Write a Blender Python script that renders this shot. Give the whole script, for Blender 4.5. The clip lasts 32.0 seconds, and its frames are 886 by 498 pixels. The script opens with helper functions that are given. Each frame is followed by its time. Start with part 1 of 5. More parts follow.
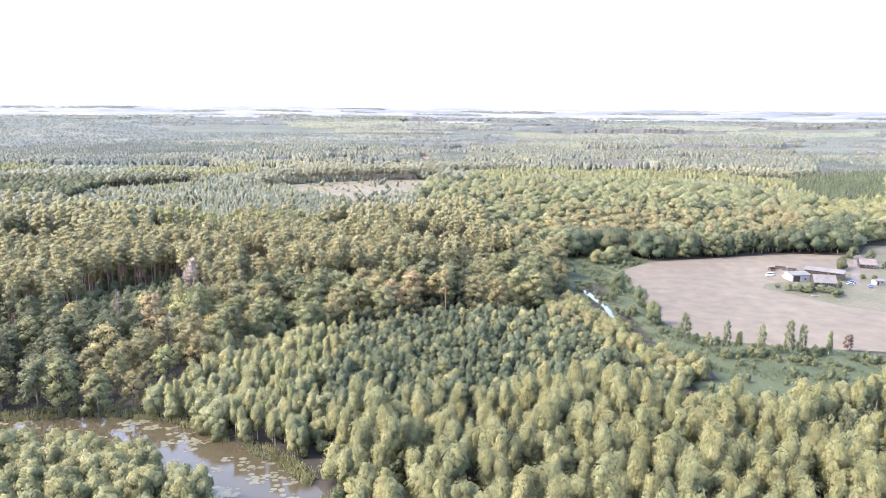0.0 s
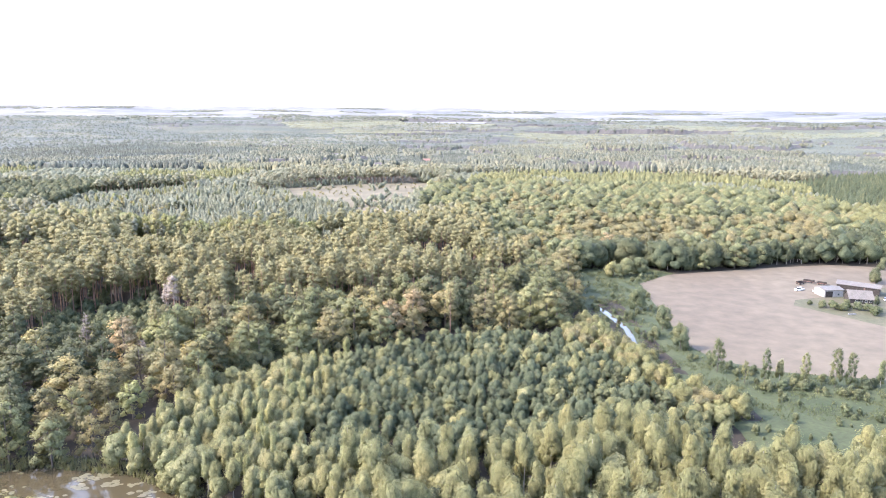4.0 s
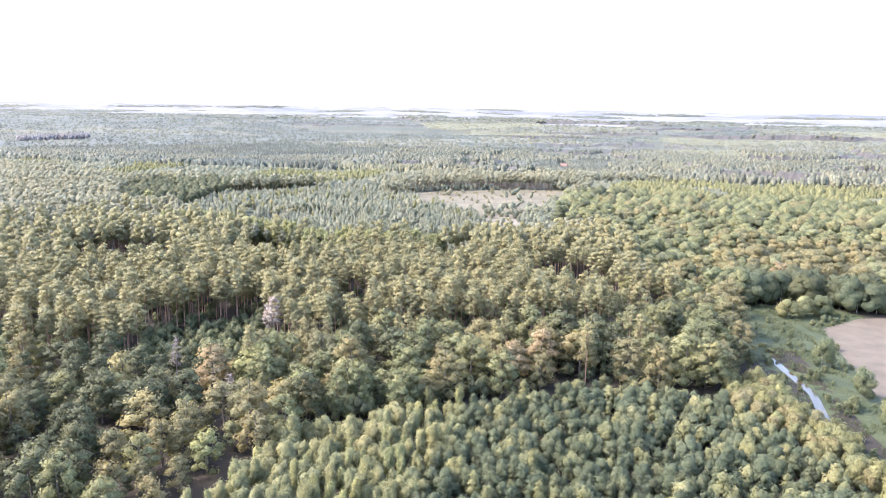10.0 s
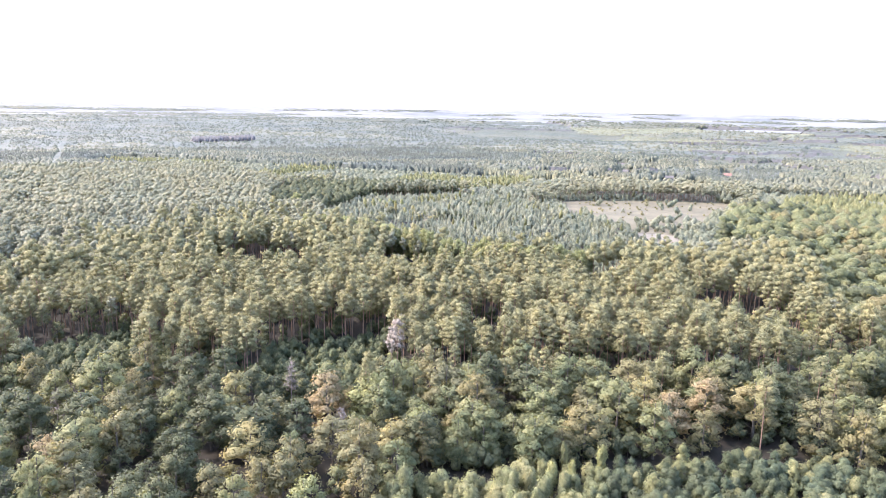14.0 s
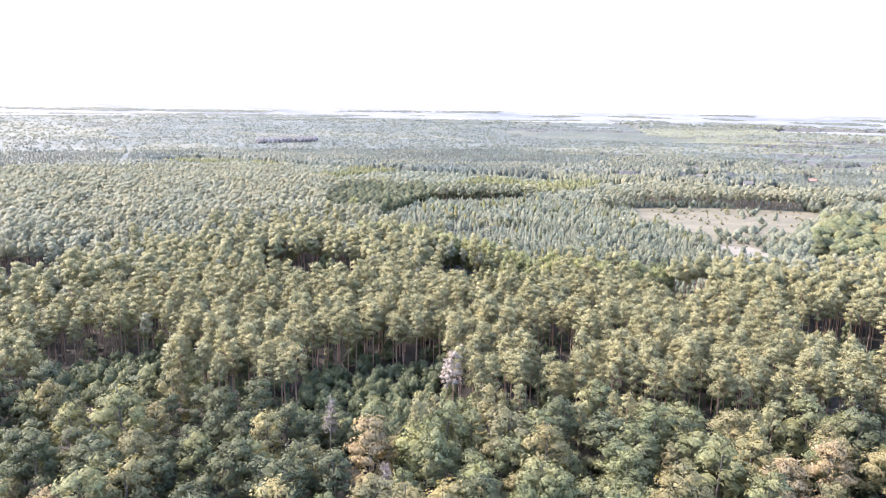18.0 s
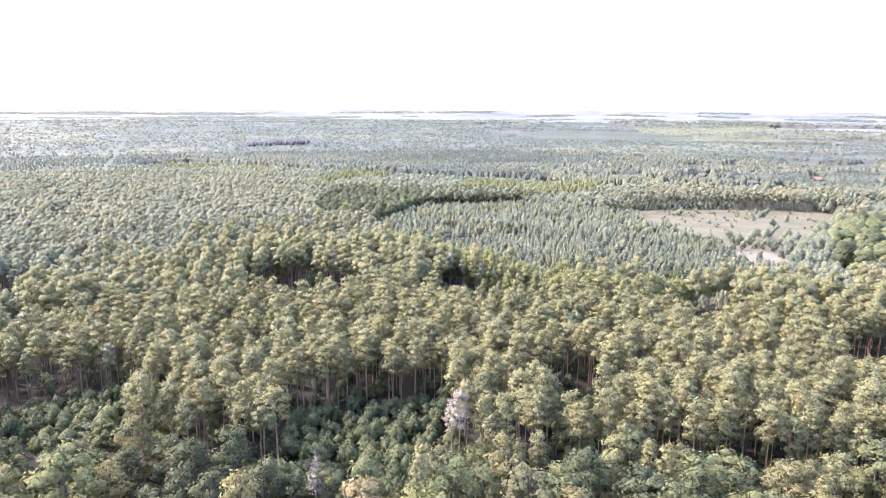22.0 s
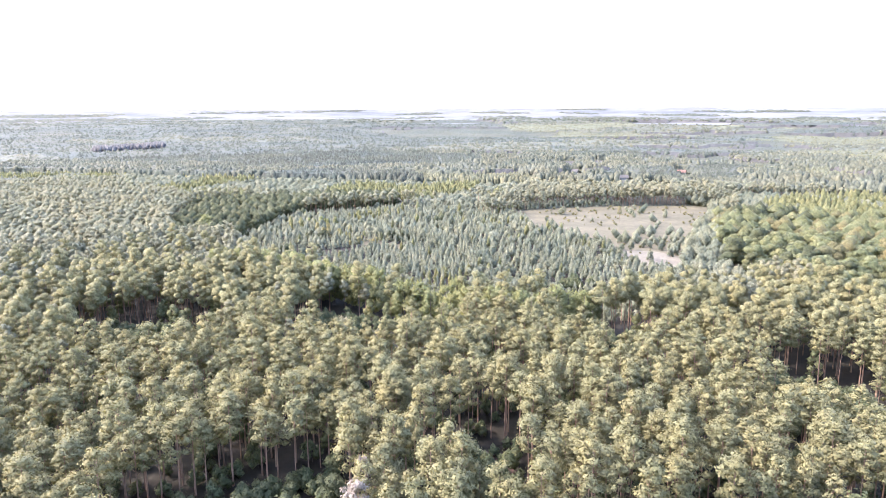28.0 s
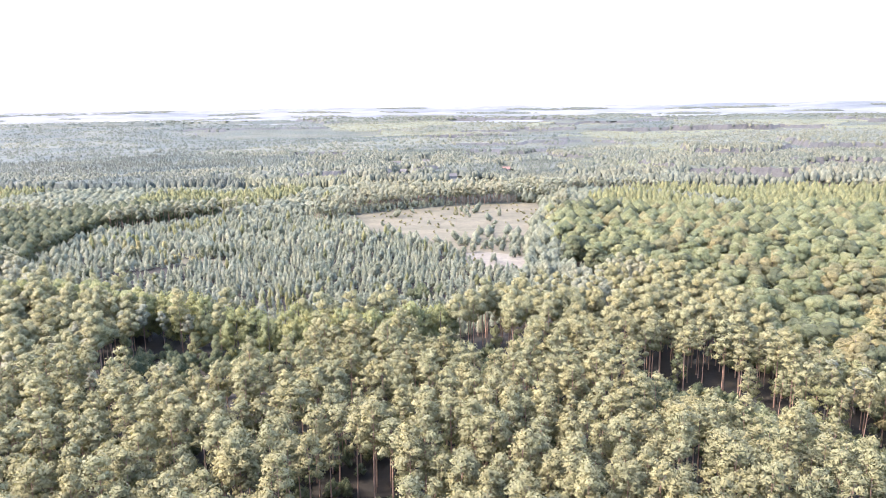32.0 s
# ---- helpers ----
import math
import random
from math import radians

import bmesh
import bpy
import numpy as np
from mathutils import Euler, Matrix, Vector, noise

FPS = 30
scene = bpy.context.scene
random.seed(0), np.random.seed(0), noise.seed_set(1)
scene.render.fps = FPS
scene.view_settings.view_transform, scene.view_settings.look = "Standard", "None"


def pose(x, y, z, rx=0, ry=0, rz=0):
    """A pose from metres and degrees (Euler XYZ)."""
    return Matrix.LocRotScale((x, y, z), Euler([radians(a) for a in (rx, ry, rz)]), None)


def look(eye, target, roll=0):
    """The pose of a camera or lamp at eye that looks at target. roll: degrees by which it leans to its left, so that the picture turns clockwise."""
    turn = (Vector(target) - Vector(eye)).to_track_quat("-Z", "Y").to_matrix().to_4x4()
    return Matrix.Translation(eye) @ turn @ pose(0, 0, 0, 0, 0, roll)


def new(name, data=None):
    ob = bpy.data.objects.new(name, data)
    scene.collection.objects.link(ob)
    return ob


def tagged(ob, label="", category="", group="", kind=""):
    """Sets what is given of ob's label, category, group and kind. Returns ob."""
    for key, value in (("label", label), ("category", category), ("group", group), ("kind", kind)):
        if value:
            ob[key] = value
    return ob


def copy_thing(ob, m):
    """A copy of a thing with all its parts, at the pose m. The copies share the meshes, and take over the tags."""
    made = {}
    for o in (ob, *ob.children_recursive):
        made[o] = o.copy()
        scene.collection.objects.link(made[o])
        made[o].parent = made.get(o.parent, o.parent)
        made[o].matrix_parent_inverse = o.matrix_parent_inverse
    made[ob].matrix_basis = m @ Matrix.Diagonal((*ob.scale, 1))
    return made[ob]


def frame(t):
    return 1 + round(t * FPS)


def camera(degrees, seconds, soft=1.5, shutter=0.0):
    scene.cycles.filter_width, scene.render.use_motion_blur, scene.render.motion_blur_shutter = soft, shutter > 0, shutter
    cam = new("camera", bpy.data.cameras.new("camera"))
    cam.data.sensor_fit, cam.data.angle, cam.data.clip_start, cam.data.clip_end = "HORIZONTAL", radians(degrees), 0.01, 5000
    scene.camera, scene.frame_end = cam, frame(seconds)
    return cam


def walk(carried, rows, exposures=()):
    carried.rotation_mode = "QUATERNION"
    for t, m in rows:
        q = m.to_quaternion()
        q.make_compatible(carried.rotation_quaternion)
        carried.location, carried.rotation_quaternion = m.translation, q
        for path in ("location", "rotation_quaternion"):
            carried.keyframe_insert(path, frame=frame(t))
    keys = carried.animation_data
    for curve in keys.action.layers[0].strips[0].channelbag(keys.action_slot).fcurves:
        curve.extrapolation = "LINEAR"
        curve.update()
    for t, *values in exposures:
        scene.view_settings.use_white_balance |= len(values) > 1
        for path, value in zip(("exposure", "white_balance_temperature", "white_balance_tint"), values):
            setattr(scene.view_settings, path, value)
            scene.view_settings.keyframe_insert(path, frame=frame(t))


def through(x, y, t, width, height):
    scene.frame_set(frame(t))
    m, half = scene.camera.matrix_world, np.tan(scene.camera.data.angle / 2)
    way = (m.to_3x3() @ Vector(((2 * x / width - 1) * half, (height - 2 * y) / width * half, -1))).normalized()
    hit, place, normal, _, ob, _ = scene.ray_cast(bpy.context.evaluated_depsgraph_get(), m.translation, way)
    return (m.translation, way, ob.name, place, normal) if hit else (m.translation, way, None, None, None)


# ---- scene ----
cam = camera(64.10, 32.0, 0.75)
PATH = [
    (0, (0.00, 0.00, 100.00), (1.87, 98.01, 80.25), 0.57),
    (1, (-0.30, 8.01, 100.25), (1.45, 106.02, 80.48), 0.63),
    (2, (-0.65, 16.08, 100.50), (1.10, 114.09, 80.71), 0.62),
    (3, (-1.03, 24.22, 100.74), (0.79, 122.23, 80.99), 0.56),
    (3.5, (-1.22, 28.31, 100.85), (0.62, 126.32, 81.11), 0.53),
    (5.5, (-1.79, 44.69, 101.28), (0.10, 142.69, 81.47), 0.51),
    (6, (-1.87, 48.77, 101.37), (-0.00, 146.78, 81.58), 0.47),
    (7, (-1.99, 56.91, 101.54), (-0.08, 154.93, 81.82), 0.41),
    (8, (-2.10, 65.05, 101.70), (-6.38, 163.00, 81.99), 0.55),
    (9, (-2.33, 73.21, 101.85), (-12.01, 170.76, 82.10), 0.76),
    (10, (-2.79, 81.41, 101.98), (-19.45, 178.00, 82.16), 0.94),
    (11, (-3.61, 89.64, 102.08), (-25.25, 185.22, 82.20), 1.03),
    (12, (-4.86, 97.88, 102.15), (-31.15, 192.30, 82.29), 1.07),
    (13, (-6.58, 106.08, 102.17), (-37.80, 199.01, 82.44), 1.07),
    (14, (-8.79, 114.20, 102.16), (-45.11, 205.29, 82.57), 0.98),
    (15, (-11.54, 122.24, 102.12), (-51.79, 211.67, 82.59), 0.94),
    (15.5, (-13.14, 126.23, 102.10), (-55.07, 214.89, 82.56), 0.97),
    (17.5, (-20.76, 141.89, 101.98), (-64.96, 229.43, 82.38), 0.97),
    (18, (-22.88, 145.67, 101.95), (-67.03, 233.24, 82.38), 0.91),
    (19, (-27.21, 152.99, 101.90), (-71.10, 240.70, 82.38), 0.75),
    (20, (-31.49, 160.01, 101.86), (-75.15, 247.83, 82.33), 0.55),
    (21, (-35.55, 166.78, 101.83), (-79.09, 254.66, 82.28), 0.37),
    (22, (-39.33, 173.39, 101.81), (-82.80, 261.31, 82.30), 0.31),
    (23, (-42.89, 179.92, 101.79), (-86.59, 267.75, 82.39), 0.34),
    (24, (-46.36, 186.48, 101.78), (-88.92, 274.87, 82.41), 0.25),
    (25, (-49.88, 193.15, 101.75), (-89.82, 282.74, 82.30), 0.06),
    (25.5, (-51.70, 196.55, 101.74), (-90.24, 286.74, 82.26), -0.03),
    (27.5, (-59.19, 210.62, 101.69), (-89.09, 304.00, 82.02), -0.27),
    (28, (-61.05, 214.26, 101.68), (-88.02, 308.52, 81.98), -0.32),
    (29, (-64.66, 221.71, 101.67), (-86.26, 317.33, 81.90), -0.43),
    (30, (-68.09, 229.40, 101.68), (-83.56, 326.18, 81.82), -0.54),
    (31, (-71.35, 237.29, 101.70), (-80.61, 334.84, 81.76), -0.65),
    (32, (-74.53, 245.29, 101.71), (-77.48, 343.22, 81.70), -0.77),
]
walk(cam, [(t, look(eye, target, roll)) for t, eye, target, roll in PATH], exposures=[(0, 3.44, 6790, 20), (32, 3.44, 6790, 20)])

# ---- world and sun ----
SUN_AZIMUTH, SUN_HEIGHT = radians(-98), radians(42)
world = bpy.data.worlds.new("world")
scene.world = world
world.use_nodes = True
wn = world.node_tree.nodes
sky = wn.new("ShaderNodeTexSky")
sky.sky_type, sky.sun_disc = "NISHITA", False
sky.sun_elevation, sky.sun_rotation = SUN_HEIGHT, SUN_AZIMUTH
sky.air_density, sky.dust_density, sky.ozone_density = 1.0, 2.0, 1.0
wn["Background"].inputs["Strength"].default_value = 0.15
world.node_tree.links.new(sky.outputs["Color"], wn["Background"].inputs["Color"])
sun_light = bpy.data.lights.new("sun", "SUN")
sun_light.energy, sun_light.angle, sun_light.color = 1.15, radians(3.0), (1.0, 0.95, 0.87)
sun = new("sun", sun_light)
to_sun = Vector((math.sin(SUN_AZIMUTH) * math.cos(SUN_HEIGHT), math.cos(SUN_AZIMUTH) * math.cos(SUN_HEIGHT), math.sin(SUN_HEIGHT)))
sun.matrix_world = look(to_sun * 300, (0, 0, 0))

rng = np.random.default_rng(7)


# ---- materials ----
def material(name):
    m = bpy.data.materials.new(name)
    m.use_nodes = True
    t = m.node_tree
    return m, t, t.nodes["Principled BSDF"]


def node(t, kind, **values):
    n = t.nodes.new(kind)
    for key, v in values.items():
        n.inputs[key].default_value = v
    return n


def ramp(t, source, stops):
    n = t.nodes.new("ShaderNodeValToRGB")
    while len(n.color_ramp.elements) < len(stops):
        n.color_ramp.elements.new(0.5)
    for e, (at, c) in zip(n.color_ramp.elements, stops):
        e.position, e.color = at, (*c, 1)
    t.links.new(source, n.inputs[0])
    return n.outputs[0]


def blend(t, fac, a, b, how="MIX"):
    n = t.nodes.new("ShaderNodeMix")
    n.data_type, n.blend_type = "RGBA", how
    for socket, v in ((n.inputs[0], fac), (n.inputs[6], a), (n.inputs[7], b)):
        if isinstance(v, (int, float)):
            socket.default_value = v
        elif isinstance(v, tuple):
            socket.default_value = (*v, 1)
        else:
            t.links.new(v, socket)
    return n.outputs[2]


def noise_of(t, size, detail=3.0, rough=0.55, stretch=None):
    """Noise in world metres; size is the width of a patch."""
    g = t.nodes.new("ShaderNodeNewGeometry")
    n = node(t, "ShaderNodeTexNoise", Scale=1.0 / size, Detail=detail, Roughness=rough)
    source = g.outputs["Position"]
    if stretch:
        m = t.nodes.new("ShaderNodeMapping")
        m.inputs["Scale"].default_value = stretch[:3]
        m.inputs["Rotation"].default_value = (0, 0, stretch[3] if len(stretch) > 3 else 0)
        t.links.new(source, m.inputs["Vector"])
        source = m.outputs["Vector"]
    t.links.new(source, n.inputs["Vector"])
    return n.outputs["Fac"]


def leaves(name, dark, mid, light, through=0.3, patch=9.0, fine=0.36, gaps=0.2, hang=1.0):
    """Foliage: tone from tree to tree, from clump to clump and from leaf to leaf, gaps between the leaves of a spray, and light passing through."""
    m, t, p = material(name)
    big = ramp(t, noise_of(t, patch, 2.0), [(0.3, dark), (0.5, mid), (0.7, light)])
    grain = noise_of(t, fine * 1.6, 2.0, 0.55, (1.0, 1.0, hang))
    small = ramp(t, grain, [(0.3, (0.74, 0.74, 0.74)), (0.7, (1.20, 1.20, 1.20))])
    g = t.nodes.new("ShaderNodeNewGeometry")
    leaf = ramp(t, g.outputs["Random Per Island"], [(0.0, (0.9, 0.91, 0.9)), (1.0, (1.1, 1.09, 1.09))])
    hue = ramp(t, noise_of(t, patch * 0.8 + 1.5, 0.0, 0.5, (1.0, 1.0, 0.5, 0.9)), [(0.36, (0.96, 1.0, 1.03)), (0.64, (1.05, 1.01, 0.95))])
    clump = ramp(t, noise_of(t, max(1.3, fine * 1.5), 1.0), [(0.32, (0.80, 0.81, 0.82)), (0.68, (1.18, 1.17, 1.15))])
    c = blend(t, 1.0, blend(t, 1.0, blend(t, 1.0, blend(t, 1.0, big, hue, "MULTIPLY"), clump, "MULTIPLY"), small, "MULTIPLY"), leaf, "MULTIPLY")
    t.links.new(c, p.inputs["Base Color"])
    p.inputs["Roughness"].default_value = 0.7
    p.inputs["Specular IOR Level"].default_value = 0.12
    bn = node(t, "ShaderNodeBump", Strength=0.45, Distance=fine)
    t.links.new(grain, bn.inputs["Height"])
    t.links.new(bn.outputs[0], p.inputs["Normal"])
    tr = t.nodes.new("ShaderNodeBsdfTranslucent")
    t.links.new(blend(t, 1.0, c, (1.25, 1.2, 0.75), "MULTIPLY"), tr.inputs["Color"])
    mix = t.nodes.new("ShaderNodeMixShader")
    mix.inputs[0].default_value = through
    t.links.new(p.outputs[0], mix.inputs[1])
    t.links.new(tr.outputs[0], mix.inputs[2])
    shade = mix.outputs[0]
    if gaps:
        clear_bsdf = t.nodes.new("ShaderNodeBsdfTransparent")
        cut = t.nodes.new("ShaderNodeMath")
        cut.operation = "GREATER_THAN"
        cut.inputs[1].default_value = 0.62 - 0.36 * gaps
        t.links.new(noise_of(t, fine, 1.0, 0.55, (1.0, 1.0, hang)), cut.inputs[0])
        hole = t.nodes.new("ShaderNodeMixShader")
        t.links.new(cut.outputs[0], hole.inputs[0])
        t.links.new(shade, hole.inputs[1])
        t.links.new(clear_bsdf.outputs[0], hole.inputs[2])
        shade = hole.outputs[0]
    t.links.new(shade, t.nodes["Material Output"].inputs["Surface"])
    return m


def plain(name, a, b, size, rough=0.9, bump=0.0, fine=None, stretch=None, spec=0.3, metal=0.0):
    """Two tones in patches, a finer grain over them, and relief."""
    m, t, p = material(name)
    c = ramp(t, noise_of(t, size, 4.0, 0.6, stretch), [(0.3, a), (0.7, b)])
    grain = noise_of(t, fine or size / 8, 3.0)
    c = blend(t, 1.0, c, ramp(t, grain, [(0.3, (0.8, 0.8, 0.8)), (0.7, (1.2, 1.2, 1.2))]), "MULTIPLY")
    t.links.new(c, p.inputs["Base Color"])
    p.inputs["Roughness"].default_value = rough
    p.inputs["Specular IOR Level"].default_value = spec
    p.inputs["Metallic"].default_value = metal
    if bump:
        bn = node(t, "ShaderNodeBump", Strength=0.6, Distance=bump)
        t.links.new(grain, bn.inputs["Height"])
        t.links.new(bn.outputs[0], p.inputs["Normal"])
    return m


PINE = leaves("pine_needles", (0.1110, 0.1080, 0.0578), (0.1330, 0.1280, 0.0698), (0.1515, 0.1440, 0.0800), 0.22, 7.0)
# farther pines: greyer than PINE, with the haze of distance in the colour
HAZED_PINE = leaves("grey_pine_needles", (0.118, 0.121, 0.086), (0.140, 0.142, 0.101), (0.160, 0.159, 0.116), 0.22, 30.0)
YOUNG_PINE = leaves("young_pine_needles", (0.081, 0.093, 0.070), (0.112, 0.123, 0.091), (0.152, 0.156, 0.117), 0.2, 14.0)
BIRCH = leaves("birch_leaves", (0.088, 0.092, 0.046), (0.110, 0.113, 0.056), (0.134, 0.134, 0.068), 0.3, 7.0, fine=0.22, gaps=0.16, hang=0.35)
POPLAR = leaves("young_poplar_leaves", (0.040, 0.053, 0.033), (0.058, 0.072, 0.044), (0.088, 0.100, 0.060), 0.3, 8.0, fine=0.24, gaps=0.14)
WILLOW = leaves("willow_leaves", (0.0848, 0.0921, 0.0465), (0.1193, 0.1245, 0.0645), (0.1551, 0.1516, 0.0806), 0.3, 6.0, fine=0.24, gaps=0.14, hang=0.6)
OAK = leaves("oak_leaves", (0.0646, 0.0774, 0.0416), (0.1038, 0.1145, 0.0619), (0.1536, 0.1537, 0.0843), 0.3, 8.0)
OAK_WARM = leaves("turning_oak_leaves", (0.0935, 0.0915, 0.0519), (0.1229, 0.1147, 0.0633), (0.1478, 0.1300, 0.0703), 0.32, 11.0)
LIME = leaves("lime_leaves", (0.115, 0.125, 0.06), (0.15, 0.158, 0.077), (0.185, 0.188, 0.094), 0.35, 7.0)
GOLD = leaves("golden_leaves", (0.132, 0.122, 0.062), (0.172, 0.155, 0.080), (0.212, 0.188, 0.101), 0.35, 5.0)
RUST = leaves("rusty_leaves", (0.140, 0.108, 0.064), (0.178, 0.140, 0.085), (0.216, 0.173, 0.108), 0.3, 5.0)
# alder green, darkened further for the shade of the river bank
ALDER = leaves("alder_leaves", (0.0391, 0.0470, 0.0278), (0.0546, 0.0630, 0.0365), (0.0783, 0.0840, 0.0478), 0.22, 10.0)
SHRUB = leaves("shrub_leaves", (0.044, 0.058, 0.032), (0.066, 0.078, 0.044), (0.096, 0.104, 0.058), 0.25, 4.0)
MAROON = leaves("maroon_leaves", (0.045, 0.03, 0.026), (0.065, 0.042, 0.036), (0.09, 0.058, 0.048), 0.25, 4.0)
DEAD_PINK = leaves("dying_needles", (0.13, 0.112, 0.1), (0.17, 0.15, 0.138), (0.21, 0.185, 0.175), 0.15, 4.0)
VIOLET = leaves("violet_dark_needles", (0.0900, 0.0900, 0.0990), (0.1080, 0.1068, 0.1140), (0.1260, 0.1242, 0.1290), 0.3, 60.0, 3.0, 0)
PINE_BARK = plain("pine_bark", (0.12, 0.075, 0.055), (0.2, 0.13, 0.095), 1.5, fine=0.2)
BIRCH_BARK = plain("birch_bark", (0.1650, 0.1575, 0.1425), (0.2550, 0.2475, 0.2250), 1.2, fine=0.25)
OAK_BARK = plain("grey_bark", (0.05, 0.043, 0.036), (0.095, 0.082, 0.07), 1.2, fine=0.2)
DEAD_WOOD = plain("dead_twigs", (0.10, 0.085, 0.078), (0.16, 0.138, 0.13), 2.0, fine=0.4)
# darker than bare needle litter: the canopy's shade is in the colour
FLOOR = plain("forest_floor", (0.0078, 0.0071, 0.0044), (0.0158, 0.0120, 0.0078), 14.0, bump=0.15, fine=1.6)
# floor of the far woods, coloured paler to imitate distance haze
FAR_FLOOR = plain("grassy_undergrowth", (0.036, 0.042, 0.03), (0.058, 0.062, 0.045), 40.0, fine=6.0)
SOIL = plain("ploughed_soil", (0.056, 0.046, 0.034), (0.076, 0.065, 0.047), 70.0, bump=0.05, fine=9.0, stretch=(0.9, 0.35, 1.0, 0.5))
MEADOW = plain("meadow_grass", (0.014, 0.024, 0.009), (0.036, 0.045, 0.019), 14.0, bump=0.2, fine=1.5)
HEATH = plain("dry_heath", (0.046, 0.043, 0.025), (0.092, 0.079, 0.050), 20.0, bump=0.15, fine=4.0, stretch=(0.5, 1.0, 1.0))
WATER, wt, wp = material("river_water")
wp.inputs["Base Color"].default_value = (0.035, 0.03, 0.018, 1)
wp.inputs["Roughness"].default_value = 0.06
wp.inputs["IOR"].default_value = 1.33
wb = node(wt, "ShaderNodeBump", Strength=0.25, Distance=0.05)
wt.links.new(noise_of(wt, 2.2, 3.0), wb.inputs["Height"])
wt.links.new(wb.outputs[0], wp.inputs["Normal"])
PAD = plain("lily_pads", (0.045, 0.045, 0.024), (0.085, 0.08, 0.048), 3.0, rough=0.45, fine=0.5, spec=0.5)
REED = leaves("reeds", (0.1, 0.105, 0.058), (0.135, 0.138, 0.078), (0.175, 0.17, 0.1), 0.3, 3.0)


# ---- geometry ----
def mesh_of(name, v, f, mats, idx=None, normals=None):
    """A mesh of triangles from arrays; normals, where given, round off loose leaves into clumps."""
    me = bpy.data.meshes.new(name)
    v, f = np.asarray(v, np.float32), np.asarray(f, np.int32)
    me.vertices.add(len(v))
    me.vertices.foreach_set("co", v.ravel())
    me.loops.add(3 * len(f))
    me.loops.foreach_set("vertex_index", f.ravel())
    me.polygons.add(len(f))
    me.polygons.foreach_set("loop_start", np.arange(0, 3 * len(f), 3, dtype=np.int32))
    me.polygons.foreach_set("loop_total", np.full(len(f), 3, np.int32))
    for m in mats:
        me.materials.append(m)
    if idx is not None:
        me.polygons.foreach_set("material_index", np.asarray(idx, np.int32))
    me.polygons.foreach_set("use_smooth", np.ones(len(f), bool))
    if normals is not None:
        at = me.attributes.new("custom_normal", "FLOAT_VECTOR", "POINT")
        at.data.foreach_set("vector", np.asarray(normals, np.float32).ravel())
    me.update(calc_edges=True)
    return me


def unit(n):
    return n / (np.linalg.norm(n, axis=-1, keepdims=True) + 1e-9)


OCTA_V = np.array([(1, 0, 0), (0, 1, 0), (-1, 0, 0), (0, -1, 0), (0, 0, 1), (0, 0, -1)], float)
OCTA_F = np.array([(0, 1, 4), (1, 2, 4), (2, 3, 4), (3, 0, 4), (1, 0, 5), (2, 1, 5), (3, 2, 5), (0, 3, 5)])


def join(parts):
    """(vertices, faces) of several pieces in one, with their normals where they have any."""
    vs, fs, n = [], [], 0
    for p in parts:
        vs.append(p[0])
        fs.append(np.asarray(p[1]) + n)
        n += len(p[0])
    if len(parts[0]) > 2:
        return np.concatenate(vs), np.concatenate(fs), np.concatenate([p[2] for p in parts])
    return np.concatenate(vs), np.concatenate(fs)


def tube(r, points, radii, sides):
    """A tapering stem through points."""
    rings = []
    for p, rad in zip(points, radii):
        a = np.arange(sides) * 2 * np.pi / sides
        rings.append(np.stack([p[0] + rad * np.cos(a), p[1] + rad * np.sin(a), np.full(sides, p[2])], 1))
    f = []
    for k in range(len(points) - 1):
        for s in range(sides):
            a, b = k * sides + s, k * sides + (s + 1) % sides
            f += [(a, b, b + sides), (a, b + sides, a + sides)]
    return np.concatenate(rings), np.array(f)


def limb(a, b, rad):
    a, b = np.array(a, float), np.array(b, float)
    return np.array([a + (rad, 0, 0), a + (-rad * 0.5, rad * 0.8, 0), a + (-rad * 0.5, -rad * 0.8, 0), b]), np.array([(0, 1, 3), (1, 2, 3), (2, 0, 3)])


def leaf_shell(r, centre, radii, count, size, droop=0.0, axis=None, whole=0.4):
    """Loose blades round a clump, facing out of it; drooping ones hang along its sides."""
    n = r.normal(size=(count, 3))
    n[:, 2] = np.abs(n[:, 2]) * 0.9 - 0.25
    n /= np.linalg.norm(n, axis=1)[:, None]
    c = centre + n * radii * r.uniform(0.86, 1.13, (count, 1))
    n = n / radii
    n = 0.9 * n / np.linalg.norm(n, axis=1)[:, None] + r.normal(scale=0.42, size=(count, 3)) + (0, 0, 0.15)
    if axis is not None:
        out = c - axis
        n = n + whole * out / (np.linalg.norm(out, axis=1)[:, None] + 1e-6)
    n /= np.linalg.norm(n, axis=1)[:, None]
    u = (1 - droop) * r.normal(size=(count, 3)) - (0, 0, 1.6 * droop)
    u -= n * np.sum(u * n, axis=1)[:, None]
    u /= np.linalg.norm(u, axis=1)[:, None] + 1e-9
    w = np.cross(n, u)
    s = size * r.uniform(0.65, 1.3, (count, 1))
    long, thin = 1 + 0.5 * droop, 1 - 0.3 * droop
    tri = np.stack([c + u * s * long, c - u * s * 0.6 * long + w * s * 0.75 * thin, c - u * s * 0.5 * long - w * s * 0.8 * thin], 1)
    v = tri.reshape(-1, 3)
    return v, np.arange(3 * count).reshape(-1, 3), clump_normals(v, centre, radii, axis, np.repeat(n, 3, axis=0))


def clump_normals(v, centre, radii, axis, own):
    """Outward from the lobe and from the whole crown, with a little of the blade's own lie."""
    n = 0.75 * unit((v - centre) / radii) + 0.18 * own + (0, 0, 0.12)
    if axis is not None:
        n = n + 0.55 * unit(v - axis)
    return unit(n)


